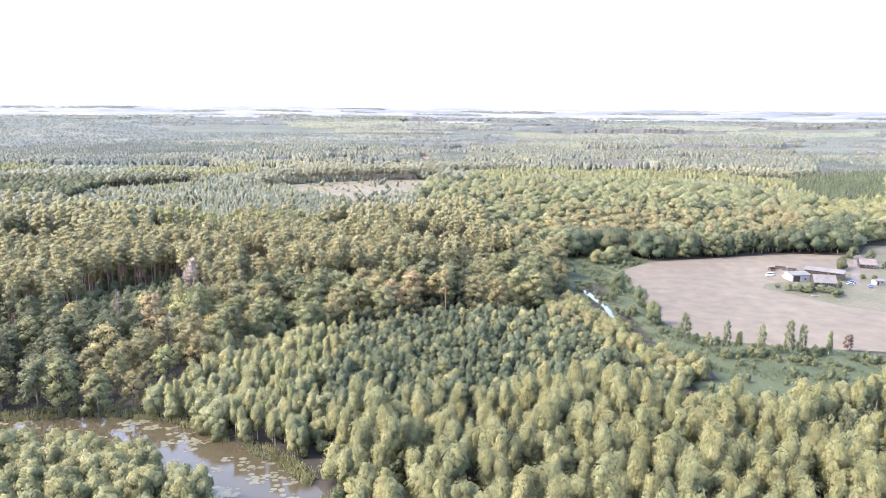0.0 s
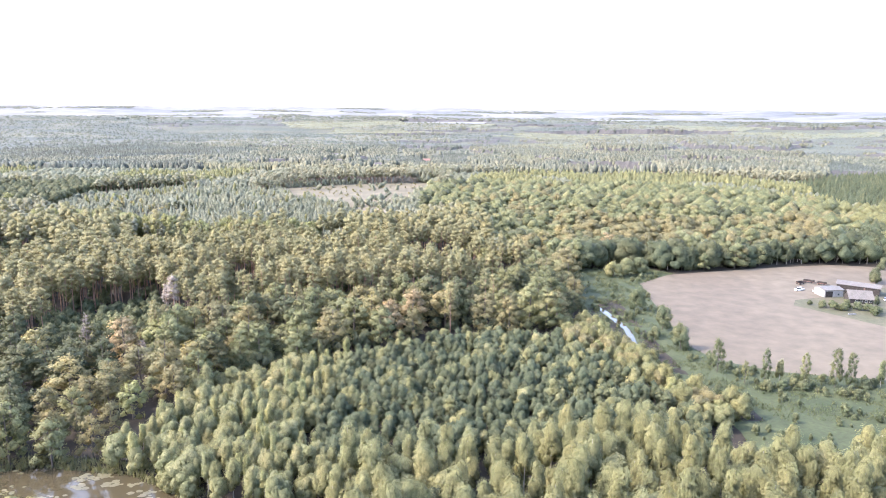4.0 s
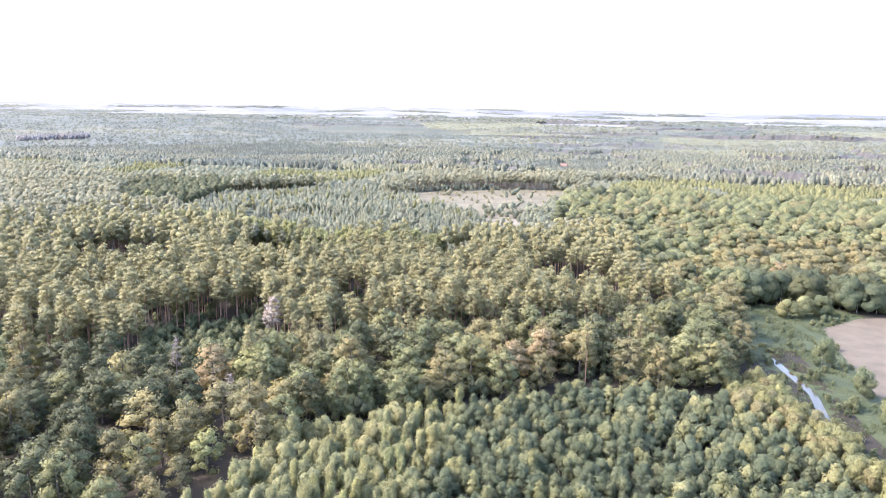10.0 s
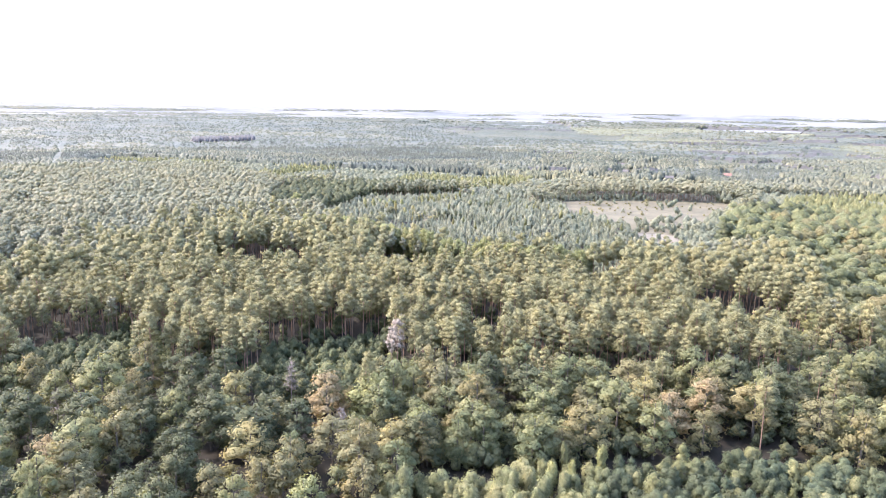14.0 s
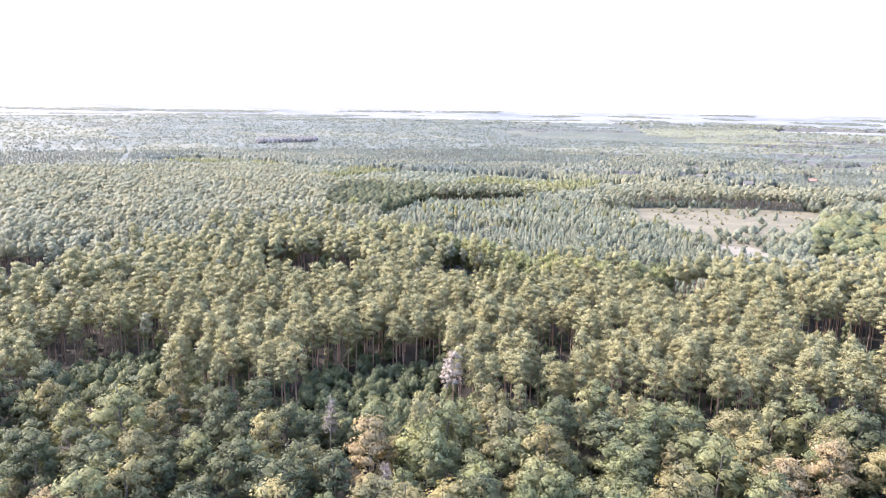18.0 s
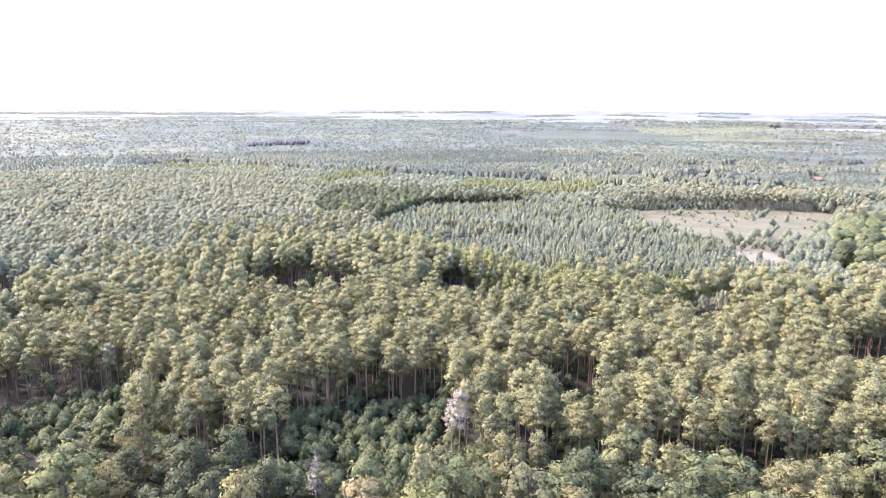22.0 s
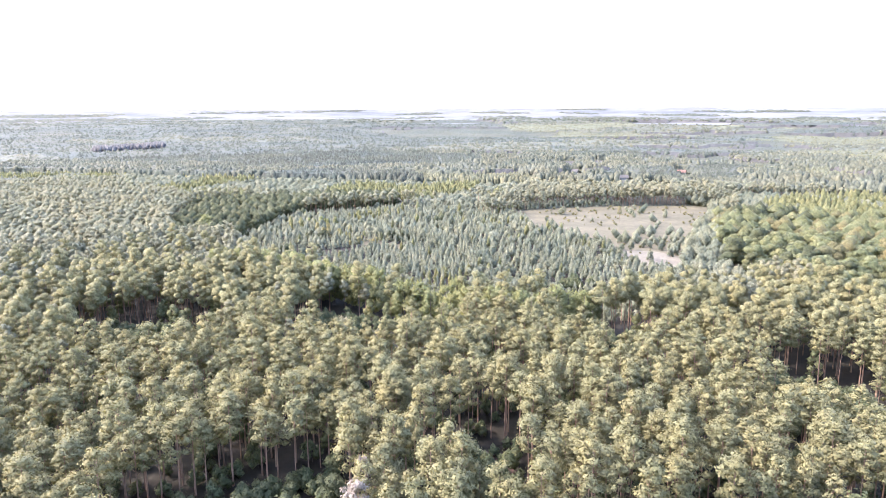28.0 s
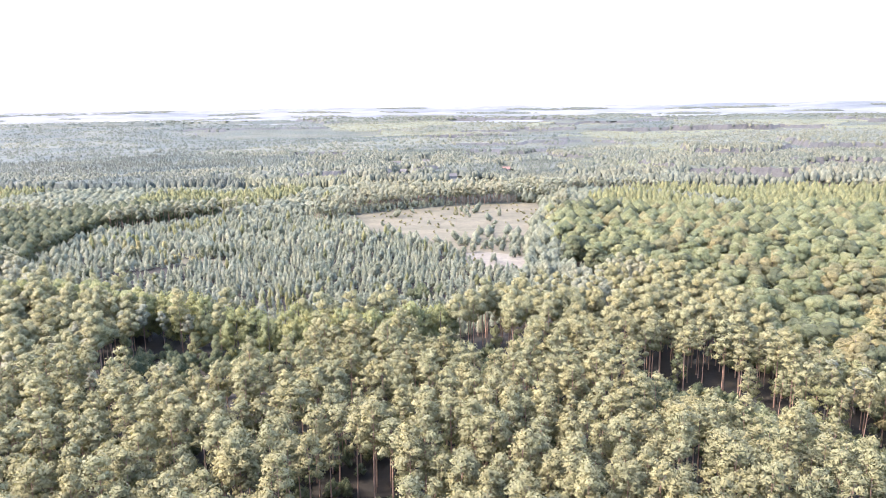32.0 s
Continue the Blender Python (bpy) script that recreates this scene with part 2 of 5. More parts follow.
def lobes(r, kind, n, h):
    """Centres and radii of a crown's lobes, by the tree's habit; h is its height."""
    out = []
    for k in range(n):
        a, q = r.uniform(-0.5, 0.5) + k * 2.4, (k + 0.5) / n
        low, high, reach, size, shape = {
            "pine": (0.54, 0.95, 2.65 * math.sqrt(1.06 - q ** 1.7) * (0.7 + 0.3 * min(1.0, 3 * q)), r.uniform(0.95, 1.55), (1.05, 1.05, 0.95)),
            "birch": (0.32, 0.82, 1.35 * (1.1 - 0.7 * q), r.uniform(0.9, 1.35), (1.0, 1.0, 2.2)),
            "oak": (0.14, 0.84, 4.4 * math.sqrt(max(0.1, 1.1 - (1.15 * q - 0.15) ** 2)), r.uniform(1.4, 2.5), (1.05, 1.05, 0.9)),
            "poplar": (0.2, 0.80, 1.35 * (1.15 - q), r.uniform(0.95, 1.3), (1.0, 1.0, 1.4)),
            "spruce": (0.1, 0.9, 0.5, 1.0, (1.0, 1.0, 1.0)),
            "young_pine": (0.3, 0.78, 1.1 * (1.25 - q), r.uniform(0.95, 1.3), (1.0, 1.0, 0.95)),
            "willow": (0.16, 0.78, 2.3 * math.sqrt(1.1 - q * q), r.uniform(1.35, 1.95), (1.0, 1.0, 1.15)),
        }[kind]
        rad = reach * r.uniform(0.6, 1.0)
        out.append((np.array((rad * math.cos(a), rad * math.sin(a), h * (low + (high - low) * q))), size * np.array(shape)))
    return out


HABIT = {  # height, lobes and blades a lobe when near, blade size, droop, trunk radius
    "pine": (24.0, 16, 34, 0.31, 0.1, 0.22),
    "birch": (16.0, 10, 96, 0.2, 0.8, 0.14),
    "oak": (18.0, 20, 36, 0.42, 0.2, 0.34),
    "poplar": (9.0, 8, 50, 0.23, 0.1, 0.1),
    "spruce": (8.0, 9, 9, 0.5, 0.3, 0.1),
    "young_pine": (6.0, 6, 16, 0.4, 0.1, 0.09),
    "willow": (8.5, 10, 46, 0.24, 0.3, 0.13),
}
GOLDEN_RATIO = (1 + math.sqrt(5)) / 2
ICO_V = np.array([(s * a, t * b, 0) for s in (-1, 1) for t in (-1, 1) for a, b in ((1, GOLDEN_RATIO),)] + [(0, s * 1, t * GOLDEN_RATIO) for s in (-1, 1) for t in (-1, 1)]
                 + [(s * GOLDEN_RATIO, 0, t * 1) for s in (-1, 1) for t in (-1, 1)], float)
ICO_V /= np.linalg.norm(ICO_V[0])
ICO_F = []
for p in range(12):
    for q in range(p + 1, 12):
        for s in range(q + 1, 12):
            if max(np.linalg.norm(ICO_V[p] - ICO_V[q]), np.linalg.norm(ICO_V[q] - ICO_V[s]), np.linalg.norm(ICO_V[p] - ICO_V[s])) < 1.2:
                up = np.dot(np.cross(ICO_V[q] - ICO_V[p], ICO_V[s] - ICO_V[p]), ICO_V[p]) > 0
                ICO_F.append((p, q, s) if up else (p, s, q))
ICO_F = np.array(ICO_F)


def core(r, centre, radii, round_shape=False):
    v, f = (ICO_V, ICO_F) if round_shape else (OCTA_V, OCTA_F)
    return centre + v * radii * r.uniform(0.8, 1.18, (len(v), 1)), f, unit(v / radii)


def tree_pieces(kind, seed, detail):
    """Trunk with limbs, and crown, as arrays. detail: 0 near, 1 middle, 2 far, 3 farther."""
    r = np.random.default_rng(seed)
    h, nc, nb, size, droop, tr = HABIT[kind]
    h *= r.uniform(0.92, 1.08)
    nc = max(2, int(nc * (1.0, 0.75, 0.5, 0.2)[detail]))
    sc = (1.0, 1.1, 1.35, 1.9)[detail]
    nb = (nb, max(16, nb // 2), max(7, nb // 5), 0)[detail]
    size *= (1.0, 1.3, 2.1, 2.4)[detail]
    cl = lobes(r, kind, nc, h)
    if kind == "spruce":
        crown, layers = [], (6, 4, 3, 2)[detail]
        for k in range(layers):
            q = k / layers
            a = np.arange(7) * 2 * np.pi / 7 + r.uniform(0, 6)
            rad = 2.3 * (1 - 0.8 * q) * r.uniform(0.65, 1.2, 7)
            ring = np.stack([rad * np.cos(a), rad * np.sin(a), h * (0.1 + 0.8 * q) + r.normal(scale=0.25, size=7)], 1)
            top = np.array([(r.normal(scale=0.1), r.normal(scale=0.1), h * min(1.0, 0.1 + 0.8 * (q + 1.25 / layers) + 0.12))])
            cone = np.concatenate([ring, top])
            crown.append((cone, np.array([(s, (s + 1) % 7, 7) for s in range(7)]), unit(cone * (1, 1, 0) + (0, 0, 1.2))))
        ks = np.linspace(0, 1, 2)
        return tube(r, [(0, 0, h * 0.9 * k - 0.3) for k in ks], [tr * (1.05 - 0.9 * k) for k in ks], 3), join(crown)
    middle = np.mean([c for c, _ in cl], axis=0) - (0, 0, 0.1 * h)
    crown = []
    for c, s in cl:
        v, f, n = core(r, c, s * sc * (0.82, 0.86, 0.94, 1.15)[detail], detail < 2 and kind in ("birch", "willow") or detail == 2 and kind in ("pine", "oak"))
        crown.append((v, f, unit(0.75 * n + 0.6 * unit(v - middle) + (0, 0, 0.12))))
        if nb:
            crown.append(leaf_shell(r, c, s * sc, nb, size, droop, middle, 0.9 if kind in ("birch", "poplar") else 0.4))
    bend = r.normal(scale=0.35, size=2)
    ks = np.linspace(0, 1, (5, 3, 2, 2)[detail])
    stem = [(bend[0] * k * k, bend[1] * k * k, h * 0.9 * k - 0.4) for k in ks]
    trunk = [tube(r, stem, [tr * (1.05 - 0.85 * k) for k in ks], (6, 4, 3, 3)[detail])]
    if detail < 2:
        for c, s in cl[:: 2 if detail == 0 else 4]:
            z0 = c[2] - 0.1 * h
            k = min(1.0, max(0.1, z0 / (0.9 * h)))
            trunk.append(limb((bend[0] * k * k, bend[1] * k * k, z0), c, tr * 0.35))
    return join(trunk), join(crown)


# ---- the plan: rivers, openings and stands, in metres ----
RIVER = [(-300, 190), (-220, 205), (-137, 203), (-110, 208), (-88, 204), (-68, 191), (-50, 178), (-38, 164), (-30, 148), (-26, 120), (-40, 70), (-62, 10), (-70, -60), (-40, -140)]
STREAM = [(70, 440), (80, 412), (86, 386), (89, 364), (91, 347), (88, 325), (87, 310), (92, 285), (100, 262)]
FIELD = [(111, 323), (113, 345), (118, 405), (122, 433), (146, 455), (211, 474), (264, 485), (300, 478), (292, 440), (236, 412), (196, 398), (190, 388),
         (215, 352), (262, 318), (300, 300), (280, 270), (174, 284), (154, 288), (134, 293), (116, 306)]
YARD = [(190, 388), (196, 398), (236, 412), (292, 440), (300, 478), (330, 520), (400, 500), (420, 330), (300, 300), (262, 318), (215, 352)]
MEADOW_POLY = [(86, 455), (96, 470), (140, 470), (150, 458), (122, 433), (118, 405), (113, 345), (111, 323), (116, 306), (134, 293), (154, 288), (174, 284),
               (206, 272), (212, 238), (150, 222), (114, 210), (94, 212), (98, 240), (96, 262), (90, 285), (84, 312), (82, 345), (78, 385), (76, 420)]
CLEARING = [(-190, 893), (-150, 930), (-96, 958), (-3, 985), (30, 960), (6, 900), (-6, 830), (-14, 780), (-22, 700), (-30, 648), (-52, 668), (-76, 690),
            (-72, 722), (-100, 752), (-128, 782), (-150, 800), (-165, 850)]
SAND_PATCH = [(-78, 724), (-53, 726), (-26, 700), (-22, 660), (-44, 664), (-72, 690)]
GLADE = [(-272, 714), (-252, 716), (-226, 704), (-226, 690), (-262, 698)]
BIRCHES = [(-36, 120), (-30, 150), (-22, 172), (-34, 190), (-21, 206), (4, 215), (36, 226), (61, 226), (80, 214), (92, 209), (114, 212), (150, 224), (212, 240), (215, 120)]
BLUE = [(-38, 225), (-35, 259), (-30, 304), (0, 323), (38, 328), (54, 324), (66, 297), (78, 270), (86, 248), (81, 218), (36, 229), (4, 218), (-21, 209)]
PALE = [(-92, 216), (-82, 265), (-52, 289), (-30, 304), (-35, 259), (-38, 225), (-21, 209), (-34, 192), (-40, 190), (-64, 202)]
GOLDEN = [(54, 324), (60, 345), (70, 352), (80, 330), (84, 300), (92, 272), (104, 250), (86, 246), (78, 270), (66, 297)]
BANK = [(-150, 150), (-150, 188), (-122, 192), (-84, 188), (-62, 172), (-48, 150), (-44, 120)]
LEFTWOOD = [(-240, 214), (-118, 217), (-96, 222), (-90, 240), (-82, 268), (-80, 292), (-100, 305), (-140, 310), (-240, 300)]
EDGEWOOD = [(-140, 308), (-100, 298), (-82, 284), (-54, 292), (-30, 309), (0, 328), (38, 333), (58, 345), (74, 366), (80, 425), (52, 418), (40, 392), (0, 378), (-40, 365), (-90, 345)]
OAKWOOD = [(78, 405), (80, 440), (96, 474), (140, 482), (165, 462), (256, 492), (300, 505), (420, 560), (420, 640), (330, 800), (235, 866), (110, 857), (-3, 884), (-9, 671),
           (11, 622), (30, 575), (45, 552), (38, 500), (46, 470), (52, 430), (66, 410)]
YOUNG = [(-400, 690), (-330, 640), (-290, 592), (-252, 572), (-189, 545), (-132, 520), (-80, 535), (-9, 600), (20, 640), (0, 760), (10, 900), (-100, 975), (-260, 920), (-330, 860), (-390, 800)]
ALDERS = [(-500, 838), (-449, 724), (-400, 660), (-370, 655), (-365, 690), (-373, 761), (-376, 843), (-300, 900), (-330, 960), (-440, 906)]
HEDGE = [(96, 471), (138, 476), (150, 463), (211, 480), (264, 491), (302, 486), (340, 560), (310, 540), (256, 502), (165, 474), (142, 492), (92, 488)]
YELLOW_BELT = [(-300, 556), (-252, 550), (-189, 526), (-150, 508), (-132, 498), (-104, 500), (-78, 522), (-84, 534), (-108, 514), (-132, 514), (-160, 524), (-200, 545), (-260, 570), (-300, 576)]
WARM_OAKS = [(97, 476), (60, 556), (96, 604), (150, 566), (235, 590), (313, 606), (271, 508), (206, 490)]
GREEN_OAKS = [(320, 538), (375, 672), (472, 720), (365, 553)]
SPRUCES = [(399, 715), (471, 720), (676, 1040), (597, 1033), (461, 918)]
RIDE = [(-560, 530), (-715, 679), (-1072, 999), (-1757, 1605)]
STANDOUT = [(-119, 295), (-149, 288), (-27, 337), (-19, 328), (-9, 340), (-34, 326), (6, 346), (24, 342), (-91, 284), (-106, 276), (-124, 262), (-169, 236), (-188, 272), (-84, 369),
            (-150, 480), (118, 498), (32, 444), (75, 497), (92, 520), (-136, 300), (-115, 337)]
OPENINGS = [  # gaps in the pine wood where trunks show
    [(-272, 300), (-262, 320), (-240, 338), (-228, 330), (-236, 312), (-252, 298)],
    [(-178, 340), (-170, 352), (-157, 364), (-138, 374), (-126, 350), (-138, 332), (-163, 324)],
    [(-114, 384), (-108, 402), (-92, 398), (-86, 378), (-98, 376)],
    [(-296, 455), (-290, 472), (-262, 478), (-238, 478), (-240, 458), (-262, 450)],
    [(-210, 494), (-206, 520), (-176, 514), (-146, 522), (-146, 498), (-176, 490)],
    [(-88, 502), (-84, 520), (-60, 522), (-56, 506)],
    [(-18, 464), (-14, 486), (6, 480), (26, 466), (30, 450), (8, 446)],
    [(22, 424), (24, 440), (46, 442), (50, 424)],
    [(-104, 606), (-104, 622), (-86, 624), (-86, 608)],
    [(-440, 368), (-428, 392), (-384, 402), (-372, 386), (-404, 366)],
    [(-300, 650), (-296, 668), (-262, 690), (-250, 690), (-268, 662)],
]


def inside(poly, x, y):
    x, y = np.asarray(x, float), np.asarray(y, float)
    res = np.zeros(x.shape, bool)
    for (ax, ay), (bx, by) in zip(poly, poly[1:] + poly[:1]):
        if ay != by:
            res ^= ((ay > y) != (by > y)) & (x < (bx - ax) * (y - ay) / (by - ay) + ax)
    return res


def away(line, x, y):
    """Distance from a line through points."""
    best = np.full(np.shape(x), 1e9)
    for (ax, ay), (bx, by) in zip(line, line[1:]):
        dx, dy = bx - ax, by - ay
        k = np.clip(((x - ax) * dx + (y - ay) * dy) / (dx * dx + dy * dy), 0, 1)
        best = np.minimum(best, np.hypot(x - ax - k * dx, y - ay - k * dy))
    return best


def waves(x, y, size, seed):
    """Smooth random relief about 0, for places rather than materials."""
    r, out = np.random.default_rng(seed), 0
    for _ in range(6):
        a, b = r.uniform(0, 2 * np.pi, 2)
        k = 2 * np.pi / (size * r.uniform(0.6, 1.8))
        out = out + np.sin((x * np.cos(a) + y * np.sin(a)) * k + b)
    return out / 3


CENTRE = np.array((-30.0, 200.0))


def height(x, y):
    """The lie of the land."""
    x, y = np.asarray(x, float), np.asarray(y, float)
    r = np.hypot(x - CENTRE[0], y - CENTRE[1])
    z = 4.0 * np.exp(-(((x + 140) / 150) ** 2 + ((y - 430) / 90) ** 2)) + 5.0 * np.exp(-(((x - 150) / 160) ** 2 + ((y - 660) / 110) ** 2))
    z = z + 2.0 * waves(x, y, 500, 5) * np.clip((r - 900) / 600, 0, 1)
    z = z - 2.2 * np.clip(1 - (away(RIVER, x, y) - 11) / 3.5, 0, 1) - 1.0 * np.clip(1 - (away(STREAM, x, y) - 2.5) / 3, 0, 1)
    far = np.clip((r - 2050) / 850, 0, 1)
    z = z + 30 * far * far * (3 - 2 * far)
    return z + 58 * np.clip((r - 4150) / 600, 0, 1) ** 1.3 + 5 * waves(x, y, 900, 9) * np.clip((r - 4200) / 500, 0, 1)


# the ground: rings that widen with distance
radii = np.concatenate([[0.5], np.arange(4, 330, 4.5), 330 * 1.035 ** np.arange(1, 78)])
radii = np.append(radii[radii < 4740], 4760.0)
spokes = 320
ang = np.arange(spokes) * 2 * np.pi / spokes
gx = CENTRE[0] + radii[:, None] * np.sin(ang)
gy = CENTRE[1] + radii[:, None] * np.cos(ang)
gv = np.stack([gx, gy, height(gx, gy)], -1).reshape(-1, 3)
ri, si = np.meshgrid(np.arange(len(radii) - 1), np.arange(spokes), indexing="ij")
a = (ri * spokes + si).ravel()
b = (ri * spokes + (si + 1) % spokes).ravel()
gf = np.concatenate([np.stack([a, a + spokes, b + spokes], 1), np.stack([a, b + spokes, b], 1)])
# past 620 m the ground takes the floor colour paled for haze
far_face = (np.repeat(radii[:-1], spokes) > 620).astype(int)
ground = tagged(new("ground", mesh_of("ground", gv, gf, [FLOOR, FAR_FLOOR], np.concatenate([far_face, far_face]))), "needle-strewn forest floor darkened for the shade of the woods", "ground", kind="structure")


def sheet(name, poly, mat, lift, label, step=6.0, kind="structure"):
    """A patch of ground cover that follows the land."""
    xs, ys = zip(*poly)
    bm = bmesh.new()
    bm.faces.new([bm.verts.new((x, y, 0)) for x, y in poly])
    bmesh.ops.triangulate(bm, faces=bm.faces[:])
    for cut in np.arange(min(xs) + step, max(xs), step):
        bmesh.ops.bisect_plane(bm, geom=bm.verts[:] + bm.edges[:] + bm.faces[:], plane_co=(cut, 0, 0), plane_no=(1, 0, 0))
    for cut in np.arange(min(ys) + step, max(ys), step):
        bmesh.ops.bisect_plane(bm, geom=bm.verts[:] + bm.edges[:] + bm.faces[:], plane_co=(0, cut, 0), plane_no=(0, 1, 0))
    for v in bm.verts:
        v.co.z = float(height(v.co.x, v.co.y)) + lift
    me = bpy.data.meshes.new(name)
    bm.to_mesh(me)
    bm.free()
    me.materials.append(mat)
    return tagged(new(name, me), label, name.replace("_", " "), kind=kind)


sheet("field", FIELD, SOIL, 0.12, "bare pinkish-brown ploughed field with faint tractor lines", 24.0)
sheet("meadow", MEADOW_POLY, MEADOW, 0.10, "rough green wet meadow along the stream", 12.0)
sheet("yard", YARD, plain("yard_grass", (0.032, 0.038, 0.017), (0.066, 0.058, 0.040), 26.0, bump=0.1, fine=2.0), 0.06, "worn grass and sand of the farmyard", 24.0)
sheet("clearing", CLEARING, HEATH, 0.15, "pale dry heath of a felled clearing", 24.0)


sheet("sand_patch", SAND_PATCH, plain("pale_sand", (0.085, 0.075, 0.058), (0.12, 0.108, 0.085), 18.0, bump=0.1, fine=2.5), 0.21, "pale open sand with sparse dry grass", 24.0)
sheet("glade", GLADE, HEATH, 0.15, "small dry glade within the young pines", 24.0)


def ribbon(name, line, half, z, mat, label):
    pts = [Vector(p) for p in line]
    v, f = [], []
    for k, p in enumerate(pts):
        d = (pts[min(k + 1, len(pts) - 1)] - pts[max(k - 1, 0)]).normalized()
        v += [(p.x - d.y * half, p.y + d.x * half, z), (p.x + d.y * half, p.y - d.x * half, z)]
        if k:
            n = 2 * k
            f += [(n - 2, n - 1, n + 1), (n - 2, n + 1, n)]
    return tagged(new(name, mesh_of(name, np.array(v), np.array(f), [mat])), label, "water", kind="structure")


ribbon("water_river", RIVER, 14.0, -0.9, WATER, "still brown river with floating lily pads")
ribbon("water_stream", STREAM, 1.6, -0.35, WATER, "narrow stream that mirrors the white sky")


# ---- where trees stand ----
def in_view(x, y, margin=30.0):
    """The part of the land that the flight looks over."""
    def right_of(px, py, az):
        return (x - px) * math.cos(az) - (y - py) * math.sin(az)
    return (right_of(-30, 110, radians(-63)) > -margin) & (right_of(0, -40, radians(34)) < margin) & (y > 118)


def near_path(x, y):
    return away([(0, 0), (-2, 65), (-6, 106), (-20, 142), (-43, 180), (-61, 214), (-75, 245)], x, y)


def scatter(poly, spacing, seed, keep=None, x0=None):
    """Jittered places inside an outline."""
    r = np.random.default_rng(seed)
    xs, ys = zip(*poly)
    gx, gy = np.meshgrid(np.arange(min(xs), max(xs), spacing), np.arange(min(ys), max(ys), spacing * 0.87))
    gx = gx + (np.arange(gx.shape[0]) % 2)[:, None] * spacing / 2
    x, y = (gx + r.uniform(-0.38, 0.38, gx.shape) * spacing).ravel(), (gy + r.uniform(-0.38, 0.38, gy.shape) * spacing).ravel()
    ok = inside(poly, x, y) & in_view(x, y)
    return x[ok], y[ok]


def before_opening(k, x, y):
    """In a gap, or on the side from which the flight looks into it."""
    cx, cy = np.mean(OPENINGS[k], axis=0)
    l = math.hypot(cx + 45, cy - 190)
    hit = np.zeros(np.shape(x), bool)
    for step in np.arange(0, (26, 30, 18, 38, 44, 32, 28, 22, 8, 24, 8)[k], 7.0):
        hit |= inside(OPENINGS[k], x + (cx + 45) / l * step, y + (cy - 190) / l * step)
    return hit


def clear(x, y):
    """Free of water, field and openings."""
    ok = (away(RIVER, x, y) > 11.5) & (away(STREAM, x, y) > 5)
    for p in (FIELD, MEADOW_POLY, YARD, CLEARING, GLADE):
        ok &= ~inside(p, x, y)
    for k in range(len(OPENINGS)):
        ok &= ~before_opening(k, x, y)
    for hx, hy in STANDOUT:
        ok &= np.hypot(x - hx + 1, y - hy + 3) > 6.5
    return ok & (away(RIDE, x, y) > 2)


VARIANTS = 5
TEMPLATE = {(kind, v, d): tree_pieces(kind, 100 + 17 * v + 3 * d + len(kind) * 1000 + ord(kind[0]), d) for kind in HABIT for v in range(VARIANTS) for d in range(4)}
BARK = {"pine": PINE_BARK, "birch": BIRCH_BARK, "oak": OAK_BARK, "poplar": OAK_BARK, "spruce": PINE_BARK, "young_pine": PINE_BARK, "willow": OAK_BARK}
made_parents = {}


def tree_thing(name, kind, v, mat, m, label, category, group):
    """One tree: trunk with limbs, and crown, under an empty at its foot."""
    key = (name, kind, v, mat.name)
    if key in made_parents:
        ob = copy_thing(made_parents[key], m)
        ob["label"] = label
        return ob
    (tv, tf), (cv, cf, cn) = TEMPLATE[kind, v, 0]
    ob = tagged(new(name), label, category, group)
    for part_name, pv, pf, pm, pn in (("trunk", tv, tf, BARK[kind], None), ("crown", cv, cf, mat, cn)):
        o = new(part_name, mesh_of(part_name, pv, pf, [pm], normals=pn))
        o.parent = ob
    ob.matrix_basis = m
    made_parents[key] = ob
    return ob


def plant_mesh(v, f, place, turn, scale, squash, normals=None):
    """A shape set down at many places, as one set of arrays."""
    c, s = np.cos(turn), np.sin(turn)
    x = (v[None, :, 0] * c[:, None] - v[None, :, 1] * s[:, None]) * (scale * squash)[:, None] + place[:, 0, None]
    y = (v[None, :, 0] * s[:, None] + v[None, :, 1] * c[:, None]) * (scale * squash)[:, None] + place[:, 1, None]
    z = v[None, :, 2] * scale[:, None] + place[:, 2, None]
    out = (np.stack([x, y, z], -1).reshape(-1, 3), (f[None] + (np.arange(len(place)) * len(v))[:, None, None]).reshape(-1, 3))
    if normals is None:
        return out
    nx = normals[None, :, 0] * c[:, None] - normals[None, :, 1] * s[:, None]
    ny = normals[None, :, 0] * s[:, None] + normals[None, :, 1] * c[:, None]
    return (*out, np.stack([nx, ny, np.broadcast_to(normals[None, :, 2], nx.shape)], -1).reshape(-1, 3))


WOODS = {}


